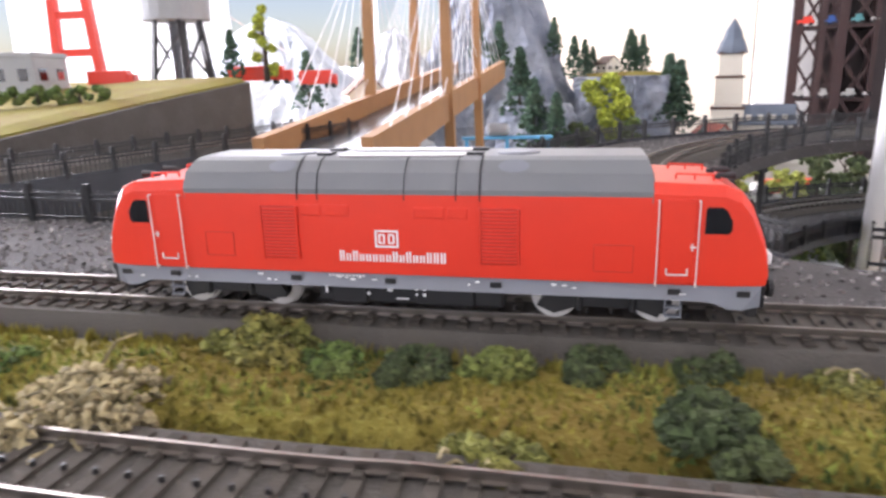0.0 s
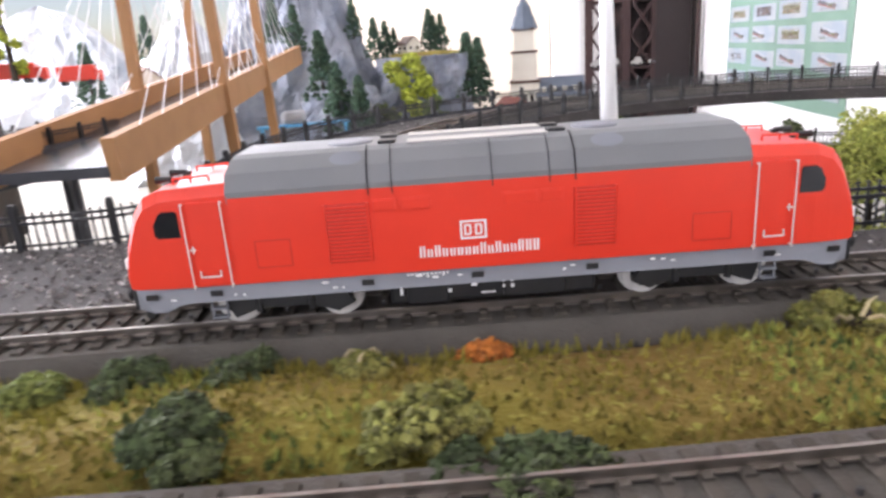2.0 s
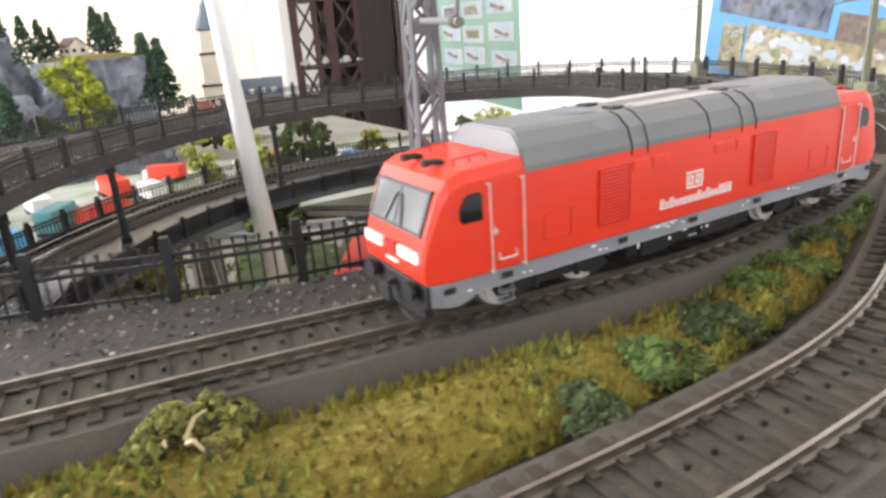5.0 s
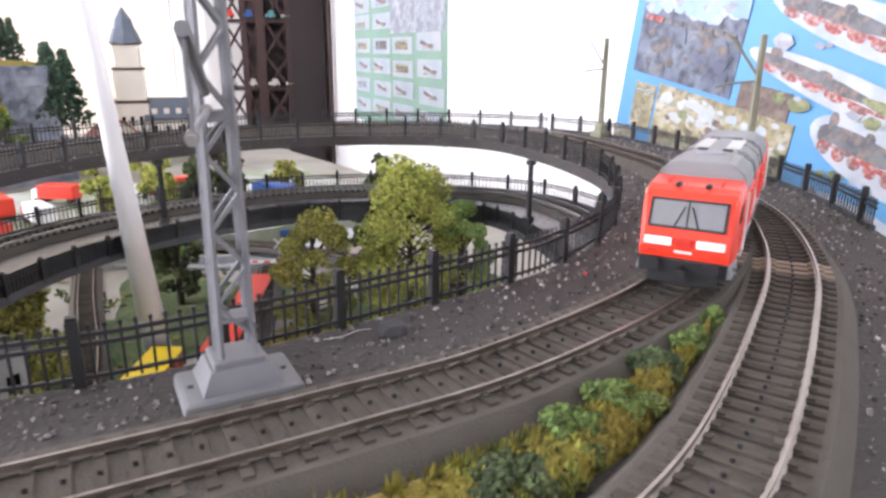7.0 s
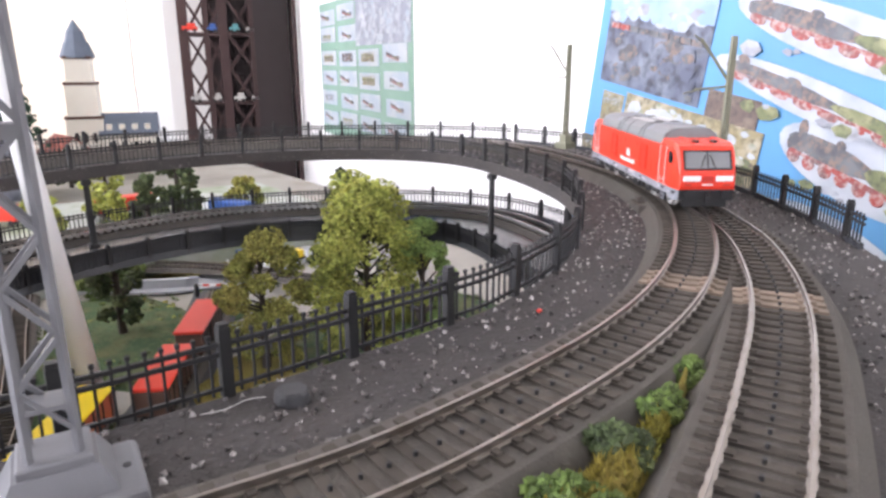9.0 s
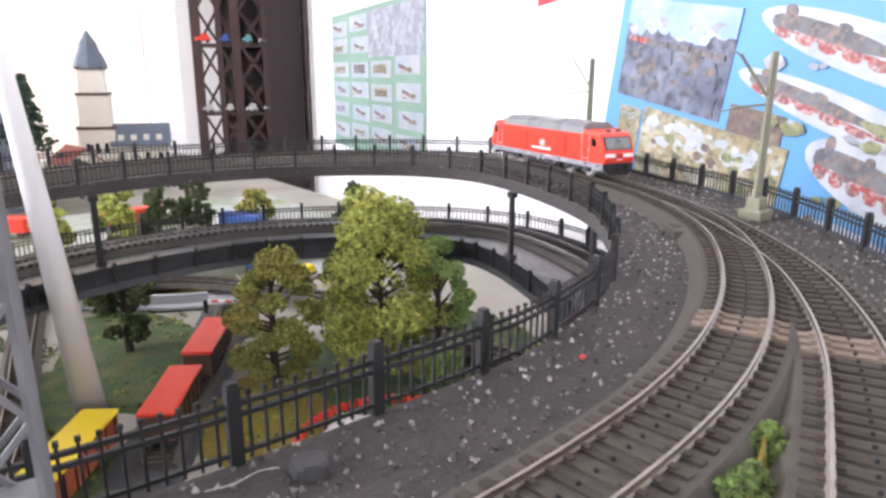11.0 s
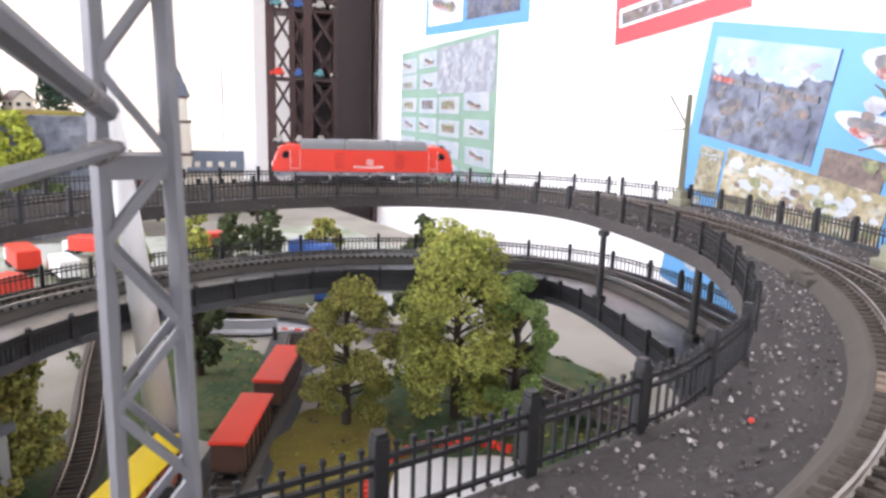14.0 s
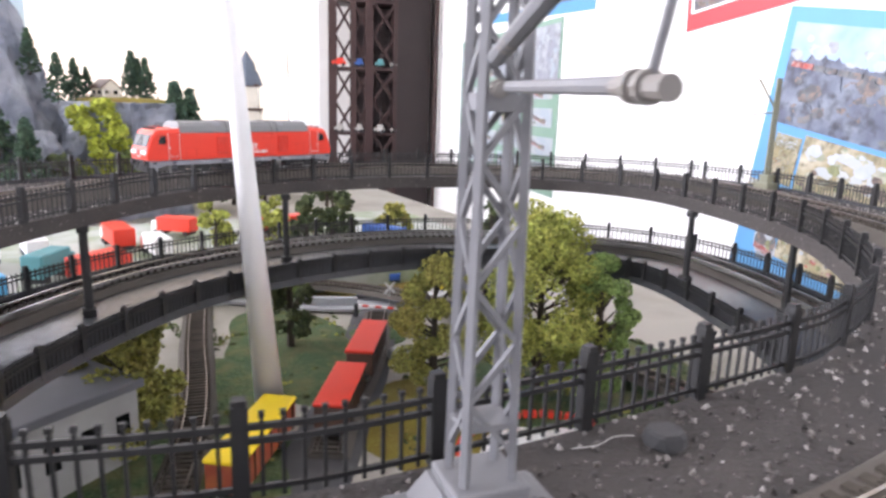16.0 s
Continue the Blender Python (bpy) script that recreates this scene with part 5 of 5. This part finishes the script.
building(.195, .925, GZ, 32, .16, .26, .075, mat("pale_station_wall", (.34, .34, .33), .6, scale=30), mat("grey_flat_roof", (.13, .135, .15), .7, scale=20), "flat-roofed model building with white eaves", False, 5)
# white retaining wall, red stone ring
flat("retaining_wall", [(.56, 1.30), (.60, 1.245), (.66, 1.21), (.70, 1.20)], .004, GZ + .022, .024, CONCRETE, "pale curved retaining wall by the road", cat="wall")
bm = bmesh.new()
for k in range(26):
    a = radians(20 + k * 6.4)
    box(bm, (0, 0, 0), (.008, .006, .007), pose(.675 + math.cos(a) * .085, .695 + math.sin(a) * .075, GZ + .010, 0, 0, math.degrees(a)), .001)
tagged(part("red_stone_ring", bm, RED_PAINT), "ring of small red edging stones", "edging", kind="stuff")
patch("paved_circle", .675, .69, .08, .07, GZ + .004, POLEWHITE, "white paved circle inside red edging", 9.0, .004)
bm = bmesh.new()
box(bm, (.655, .985, GZ + .006), (.03, .022, .02), None, .006)
tagged(part("boulder", bm, CONCRETE), "grey boulder beside the wagon track", "boulder")
bm = bmesh.new()
box(bm, (.66, .905, GZ + .006), (.028, .02, .022), None, .006)
tagged(part("boulder", bm, CONCRETE), "grey boulder under the olive tree", "boulder")


def vehicle(x, y, z, turn, L, W, H, col, label, cab=None):
    t = empty("toy_vehicle", pose(x, y, z, 0, 0, turn), label, "toy vehicle", "toy vehicles on the layout")
    bm = bmesh.new()
    box(bm, (0, 0, H * .6), (L, W, H * .75), bev=min(L, H) * .06)
    part("body", bm, col, t)
    bm = bmesh.new()
    box(bm, (L * .58, 0, H * .45), (L * .16, W * .95, H * .6), bev=H * .06)
    part("cab", bm, cab or WHITE, t)
    for e in (-.35, .35, .55):
        bm = bmesh.new()
        rod(bm, (e * L, -W / 2, H * .14), (e * L, W / 2, H * .14), H * .14, seg=10)
        part("wheel", bm, BLACK, t)


vehicle(.87, 1.53, -.215, 120, .10, .03, .036, BLUE, "dark blue toy truck behind the deck")
vehicle(.86, 1.235, GZ + .008, 20, .04, .02, .018, YELLOW, "small yellow toy car by the road")
vehicle(.80, 1.32, GZ + .008, 70, .035, .02, .016, BLUE, "small blue toy car by the crossing")
vehicle(.245, 1.44, -.215, 60, .08, .035, .05, TEAL, "teal toy truck on the rear road", TEAL)
vehicle(.315, 1.42, -.215, 40, .09, .035, .045, RED_PAINT, "red toy tipper truck on the rear road", RED_PAINT)
vehicle(.42, 1.56, -.215, 100, .08, .035, .04, WHITE, "white and red toy truck on the rear road", RED_PAINT)
vehicle(.36, 1.66, -.215, 100, .10, .04, .045, RED_PAINT, "red toy wagon on the rear road", WHITE)
for i, (x, y, L, c) in enumerate(((.16, 1.34, .07, CYAN), (.13, 1.55, .08, RED_PAINT), (.22, 1.62, .09, WHITE), (.48, 1.75, .08, RED_PAINT), (.70, 1.70, .12, RED_PAINT))):
    vehicle(x, y, -.215, 20 + 40 * i, L, .035, .04, c, "colourful toy vehicle on the rear board")
bm = bmesh.new()
box(bm, (.45, 1.62, -.235), (1.3, .62, .03))
tagged(part("rear_board", bm, mat("rear_board_paint", (.40, .42, .38), .8, spot=(.17, .23, .09), scale=9, amount=.9)), "grey-green raised rear board", "board", kind="structure")


# ---- rocks and distance ----
def rock(name, cx, cy, rx, ry, z0, top, seed, material=ROCK, flat_top=0.0, label="craggy grey model mountain"):
    """A craggy hill: rings that rise from z0 to top, broken by noise."""
    bm = bmesh.new()
    n, m = 72, 26
    rows = []
    for j in range(m + 1):
        f = j / m
        row = []
        for i in range(n):
            a = 6.2832 * i / n
            d = Vector((math.cos(a), math.sin(a), 0))
            prof = (1 - f) ** .55 if not flat_top else 1 - (1 - flat_top) * f ** 1.2
            k = 1 + .30 * noise.noise(Vector((d.x * 2, d.y * 2, f * 3 + seed))) + .12 * noise.noise(Vector((d.x * 7, d.y * 7, f * 10 + seed))) + .05 * noise.noise(Vector((d.x * 19, d.y * 19, f * 26 + seed)))
            row.append(bm.verts.new((cx + d.x * rx * prof * k, cy + d.y * ry * prof * k, z0 + (top - z0) * f + .02 * (top - z0) * noise.noise(Vector((d.x * 9, d.y * 9, f * 8 + seed))))))
        rows.append(row)
    for a, b in zip(rows, rows[1:]):
        for i in range(n):
            bm.faces.new((a[i], a[(i + 1) % n], b[(i + 1) % n], b[i]))
    bm.faces.new(rows[-1])
    return tagged(part(name, bm, material), label, "mountain", kind="structure")


SNOW = mat("pale_rock", (.52, .54, .56), .85, spot=(.30, .33, .37), scale=8, amount=.8, bump=.01, bump_scale=40)
rock("mountain", .02, 2.45, .34, .28, -.25, .46, 3.0)
rock("mountain", -.30, 2.35, .22, .25, -.25, .22, 5.0, SNOW, label="pale grey model mountain with snow")
rock("mountain", -.85, 2.75, .45, .3, -.25, .30, 7.0, SNOW, label="pale snowy model mountain in the distance")
rock("cliff", .42, 2.32, .17, .16, -.25, .055, 9.0, flat_top=.82, label="steep grey rock cliff with grassy top")
rock("cliff", .16, 2.18, .18, .12, -.25, -.02, 12.0, flat_top=.5, label="grey rock outcrop below the mountain")
patch("grass_top", .43, 2.32, .125, .10, .058, GRASS, "bright green grass on top of the cliff", 7.0, .01)
building(.385, 2.37, .064, 25, .05, .06, .03, CREAM, BROWN, "tiny chalet with brown roof on the cliff", True, 2)
for i, (x, y, z, h) in enumerate(((.27, 2.30, .05, .13), (.31, 2.36, .05, .12), (.21, 2.33, .12, .12), (.455, 2.38, .06, .14), (.49, 2.36, .06, .12), (.475, 2.42, .06, .12), (.55, 2.26, -.10, .22), (.60, 2.32, -.12, .22),
                                  (.575, 2.38, -.10, .2), (.34, 2.40, .06, .09), (.14, 2.10, -.16, .22), (.20, 2.06, -.18, .2), (.10, 2.16, -.05, .2), (-.02, 2.18, .12, .13), (.04, 2.14, .08, .14), (-.55, 2.2, -.02, .18), (-.45, 2.5, .1, .14))):
    fir(x, y, z, h, 60 + i)
tree(.352, 2.20, -.19, .25, .065, LEAF_YELLOW, "bright yellow-green leafy model tree before the cliff", 70, 30, 50, .0080)
tree(.42, 2.10, -.2, .14, .04, LEAF_GREEN, "green bush before the cliff", 71, 16, 26, .007)
tree(.27, 2.08, -.2, .13, .04, LEAF_DARK, "dark green bush before the cliff", 72, 16, 26, .007)
for i, (x, y) in enumerate(((.60, 2.05), (.68, 2.15), (.72, 1.95), (.92, 2.05))):
    tree(x, y, -.22, .10, .04, (LEAF_LIGHT, LEAF_DARK)[i % 2], "small green tree near the church", 75 + i, 12, 24, .006)


def church():
    t = empty("model_church", pose(.845, 2.47, -.20, 0, 0, -18), "white half-timbered model church with slate spire", "church")
    bm = bmesh.new()
    box(bm, (-.045, 0, .07), (.10, .10, .14)), box(bm, (-.045, 0, .19), (.085, .085, .10)), box(bm, (-.045, 0, .275), (.07, .07, .08))
    w = part("tower", bm, CREAM, t, "cream tower with dark bands")
    for z, s in ((.14, .106), (.24, .09), (.315, .078)):
        bm = bmesh.new()
        box(bm, (-.045, 0, z), (s, s, .008))
        part("band", bm, BROWN, w)
    bm = bmesh.new()
    rod(bm, (-.045, 0, .315), (-.045, 0, .36), .050, .034, 8), rod(bm, (-.045, 0, .36), (-.045, 0, .39), .030, .024, 8), rod(bm, (-.045, 0, .39), (-.045, 0, .425), .022, .001, 8)
    part("spire", bm, SLATE, t, "blue-grey slate spire")
    bm = bmesh.new()
    box(bm, (.075, 0, .045), (.16, .10, .09))
    part("nave", bm, CREAM, t)
    bm = bmesh.new()
    for s in (-1, 1):
        a = [(s * .058, .085), (s * .058, .092), (0, .150), (0, .142)]
        r = Matrix.Translation((.075, 0, 0)) @ Matrix.Rotation(radians(90), 4, "Z")
        tmp = bmesh.new()
        prism(tmp, a, -.085, .085)
        tmp.transform(r)
        me = bpy.data.meshes.new("tmp")
        tmp.to_mesh(me)
        tmp.free()
        bm.from_mesh(me)
        bpy.data.meshes.remove(me)
    part("roof", bm, SLATE, t, "blue-grey slate roof")
    for k in range(4):
        bm = bmesh.new()
        box(bm, (.02 + k * .036, -.038, .108), (.016, .02, .02))
        part("dormer", bm, CREAM, t)
        bm = bmesh.new()
        box(bm, (.02 + k * .036, -.0505, .05), (.012, .002, .03))
        part("window", bm, PANE, t)
    for k in range(3):
        bm = bmesh.new()
        box(bm, (-.07 + k * .025, -.0505, .08), (.010, .002, .03))
        part("window", bm, PANE, t)


church()
building(.70, 2.28, -.20, 10, .10, .12, .06, CREAM, mat("red_tile_roof", (.36, .09, .06), .8, scale=40), "low house with red tiled roof by the church")
slab("wall_panel", (.15, 3.75), (1.22, 3.50), -.6, 1.49, .03, WALLBEIGE, "beige painted partition wall behind the mountain")
bm = bmesh.new()
box(bm, (1.30, 3.50, .2), (.14, .06, 2.5))
tagged(part("white_column", bm, WALLWHITE), "white painted wall column", "column", kind="structure")


# ---- cable-stayed wooden bridge ----
def bridge():
    t = empty("cable_bridge", Matrix(), "wooden cable-stayed model bridge with white cables", "bridge")
    a, b = Vector((-.15, .86, -.005)), Vector((-.005, 2.02, .085))
    d = (b - a).normalized()
    side = Vector((d.y, -d.x, 0)).normalized()
    deck = []
    for s, lab in ((-.075, 0), (.055, 1)):
        bm = bmesh.new()
        beam(bm, a + side * s, b + side * s, .014, .045)
        part("side_girder", bm, WOODTAN, t, "tan wooden side girder")
    bm = bmesh.new()
    beam(bm, a + side * -.01 - Vector((0, 0, .012)), b + side * -.01 - Vector((0, 0, .012)), .12, .012)
    part("deck", bm, DECK, t)
    for f, hi in ((.36, .40), (.62, .40)):
        c = a.lerp(b, f)
        for s, tin in ((-.085, .015), (.066, -.015)):
            bm = bmesh.new()
            beam(bm, c + side * s + Vector((0, 0, -.25 - c.z)), c + side * (s + tin) + Vector((0, 0, hi - c.z)), .016, .016)
            part("pylon_leg", bm, WOODTAN, t, "tan wooden pylon leg")
        for s, tin in ((-.080, .012), (.061, -.012)):
            top = c + side * (s + tin) + Vector((0, 0, hi * .92 - c.z))
            for k in range(11):
                q = a.lerp(b, max(.02, min(.98, f + (-.30 + k * .06 if k != 5 else .02)))) + side * s + Vector((0, 0, .022))
                bm = bmesh.new()
                rod(bm, top + Vector((0, 0, -.012 * abs(k - 5))), q, .0007, seg=5)
                part("cable", bm, WHITE, t, "white stay cable")


bridge()


# ---- viaduct and slope on the west side ----
def west():
    t = empty("west_viaduct", Matrix(), "dark straight viaduct with black railing and track", "viaduct")
    line = [(-.47, .56), (-.369, .741), (-.30, .885), (-.235, 1.02), (-.20, 1.12)]
    pts = spline(line, .02)
    bm = bmesh.new()
    sweep(bm, pts, [(-.05, -.035), (-.05, 0), (.05, 0), (.05, -.035)])
    part("deck", bm, DECK, t)
    bm = bmesh.new()
    sweep(bm, pts, [(-.022, 0), (-.017, .006), (.017, .006), (.022, 0)])
    part("roadbed", bm, ROADBED, t)
    for s in (-1, 1):
        bm = bmesh.new()
        o = s * GAUGE
        sweep(bm, pts, [(o - .0006, .006), (o - .0006, .0105), (o + .0006, .0105), (o + .0006, .006)])
        part("rail", bm, RAIL, t)
    for q in (pts[3], pts[9], pts[16], pts[-4]):
        bm = bmesh.new()
        rod(bm, (q.x, q.y, -.25), (q.x, q.y, -.034), .012, .010, 12)
        part("pier", bm, DECK, t)
    fence(offset(spline(line, .006), -.047), 0, "black picket fence along the west viaduct", panel=.03)
    fence(offset(spline(line, .006), .047), 0, "black picket fence on the far side of the viaduct", panel=.03)
    # grassy slope with dark stone retaining wall
    top = spline([(-.66, .50, -.012), (-.58, .66, .004), (-.509, .84, .029), (-.45, 1.05, .055), (-.385, 1.27, .080)], .02)
    bm = bmesh.new()
    sweep(bm, top, [(0, -.24), (0, .0), (.03, .006), (.95, .002), (.95, -.24)])
    tagged(part("green_slope", bm, GRASS), "bright green grassy terrace of the layout", "slope", kind="structure")
    bm = bmesh.new()
    sweep(bm, offset(top, -.006), [(-.004, -.24), (-.004, -.003), (.005, -.003), (.005, -.24)])
    tagged(part("retaining_wall", bm, mat("dark_stone_wall", (.085, .075, .065), .9, spot=(.12, .11, .1), scale=30, bump=.003, bump_scale=90)), "dark stone retaining wall under the grass", "wall", kind="structure")


west()


def red_tower(x, y):
    t = empty("red_pylon", Matrix.Translation((x, y, .07)), "red lattice suspension bridge pylon", "pylon")
    for s in (-1, 1):
        bm = bmesh.new()
        beam(bm, (s * .045, 0, 0), (s * .022, 0, .36), .016, .016)
        part("leg", bm, RED_PAINT, t)
    for z in (.07, .14, .22, .30):
        bm = bmesh.new()
        beam(bm, (-.04 + z * .05, 0, z), (.04 - z * .05, 0, z), .010, .014)
        part("crossbeam", bm, RED_PAINT, t)
    for s in (-1, 1):
        bm = bmesh.new()
        rod(bm, (0, 0, .33), (s * .42, .05, .05), .0016, seg=6)
        part("cable", bm, WHITE, t)


red_tower(-.78, 1.42)


def water_tower(x, y):
    t = empty("gas_tower", Matrix.Translation((x, y, .07)), "dark steel tower with pale grey tank", "tower")
    for k in range(6):
        a = k * math.pi / 3
        bm = bmesh.new()
        beam(bm, (math.cos(a) * .062, math.sin(a) * .062, 0), (math.cos(a) * .045, math.sin(a) * .045, .12), .007, .007)
        part("leg", bm, BLACK, t)
        bm = bmesh.new()
        a2 = a + math.pi / 3
        beam(bm, (math.cos(a) * .058, math.sin(a) * .058, .02), (math.cos(a2) * .048, math.sin(a2) * .048, .10), .004, .004)
        part("brace", bm, BLACK, t)
    bm = bmesh.new()
    rod(bm, (0, 0, .0), (0, 0, .12), .018, seg=12)
    part("riser", bm, DECK, t)
    bm = bmesh.new()
    rod(bm, (0, 0, .12), (0, 0, .21), .062, .066, 20), rod(bm, (0, 0, .21), (0, 0, .25), .068, .01, 20)
    part("tank", bm, CONCRETE, t, "pale grey tank")


water_tower(-.56, 1.40)
building(-.74, 1.22, .065, 10, .07, .12, .06, CONCRETE, CONCRETE, "plain pale grey flat model building", False, 2)
building(-.92, 1.25, .065, 0, .12, .14, .05, CREAM, BROWN, "white model house with brown roof")
building(-.28, 1.75, -.02, 20, .09, .11, .06, CREAM, mat("brown_tile_roof", (.2, .11, .08), .8, scale=40), "white model house with brown roof by the bridge")
for i, (x, y, L) in enumerate(((-.40, 1.36, .10), (-.30, 1.40, .06), (-.66, 1.32, .07))):
    vehicle(x, y, .07 if i != 1 else .06, 10, L, .03, .034, RED_PAINT, "red toy vehicle on the green terrace", RED_PAINT)
for i, (x, y, h) in enumerate(((-.42, 1.30, .09), (-.37, 1.33, .13))):
    (fir if i == 0 else (lambda a, b, c, d, e: tree(a, b, c, d, .02, LEAF_YELLOW, "slim yellow-green model tree", e, 12, 24, .005)))(x, y, .075, h, 90 + i)
for i in range(9):
    bush_r = random.Random(i)
    tree(-.72 + i * .026, .98 + .008 * i, .055, .022, .013, LEAF_GREEN, "low green hedge bush on the terrace", 100 + i, 7, 16, .004, .002)
# blue footbridge and stone under the mountain
bm = bmesh.new()
box(bm, (.06, 1.63, -.062), (.20, .02, .006), None, .001)
for x in (-.03, .06, .15):
    box(bm, (x, 1.63, -.155), (.008, .012, .18))
tagged(part("blue_footbridge", bm, CYAN), "small bright blue footbridge", "footbridge")
bm = bmesh.new()
box(bm, (.04, 1.64, -.045), (.055, .035, .028), None, .010)
tagged(part("grey_boulder", bm, CONCRETE), "rounded grey boulder on the blue bridge", "boulder")


# ---- sleepers, each a piece of its track ----
def sleeper_mesh(name, material, w=.0032):
    bm = bmesh.new()
    box(bm, (0, 0, .0068), (.034, w, .0026))
    for s in (-1, 1):
        box(bm, (s * (GAUGE + .0022), 0, .0084), (.0022, w * .7, .0010))
        box(bm, (s * (GAUGE - .0022), 0, .0084), (.0022, w * .7, .0010))
    rod(bm, (0, 0, .0078), (0, 0, .0094), .0007, .0006, 6, 1)
    me = bpy.data.meshes.new(name)
    bm.to_mesh(me)
    bm.free()
    me.materials.append(material)
    me.materials.append(BLACK)
    return me


SL_BROWN = sleeper_mesh("sleeper", SLEEPER)
SL_PALE = sleeper_mesh("sleeper_pale", mat("pale_wood_sleeper", (.22, .165, .12), .8, scale=90, island=.2), .0042)


def sleepers(pts, parent, x0, pitch, pale, limit=300):
    rest = bmesh.new()
    n, d, k = 0, 0.0, 0
    step = (pts[1] - pts[0]).length
    total = step * (len(pts) - 1)
    far = False
    while d < total:
        i = min(len(pts) - 2, int(d / step))
        p = pts[i].lerp(pts[i + 1], d / step - i)
        s = side_of(pts, i)
        m = Matrix.Translation(p) @ Matrix.Rotation(math.atan2(s.y, s.x), 4, "Z")
        if p.x > x0 and p.y < .80 and n < limit and not far:
            share("sleeper", SL_PALE if any((p.xy - Vector(q)).length < .012 for q in pale) else SL_BROWN, parent, m)
            n += 1
        else:
            far = far or p.y > .80
            box(rest, (0, 0, .0068), (.034, .0032, .0026), m)
        d += pitch
    tagged(part("sleepers", rest, SLEEPER, parent), kind="stuff")


sleepers(main, main_track, -.25, .0076, ((.607, .325),))
sleepers(second, second_track, -.2, .0076, ((.616, .286),))


# ---- what moves ----
TRAVEL = [(0.0, 1.3360), (1.5, 1.4515), (2.5, 1.5345), (3.5, 1.6152), (4.5, 1.6975), (7.0, 1.9480), (9.0, 2.163), (12.5, 2.5792), (14.5, 2.8230), (16.0, 3.0194)]


def travelled(t):
    for k in range(len(TRAVEL) - 1):
        if t <= TRAVEL[k + 1][0]:
            break
    sl = []
    for i in range(len(TRAVEL)):
        a, b = TRAVEL[max(0, i - 1)], TRAVEL[min(len(TRAVEL) - 1, i + 1)]
        sl.append((b[1] - a[1]) / (b[0] - a[0]))
    (t0, s0), (t1, s1) = TRAVEL[k], TRAVEL[k + 1]
    h = t1 - t0
    u = (t - t0) / h
    return (2 * u ** 3 - 3 * u * u + 1) * s0 + (u ** 3 - 2 * u * u + u) * h * sl[k] + (3 * u * u - 2 * u ** 3) * s1 + (u ** 3 - u * u) * h * sl[k + 1]


def motions():
    walk(locomotive, [(i * .25, loco_pose(travelled(i * .25))) for i in range(65)])
    for w in wheelsets:
        x = w.matrix_basis.translation.x
        rows = []
        for i in range(241):
            t = i / 15
            rows.append((t, Matrix.Translation((x, 0, .0063)) @ Matrix.Rotation((travelled(t) - TRAVEL[0][1]) / .0063, 4, "Y")))
        walk(w, rows)


motions()
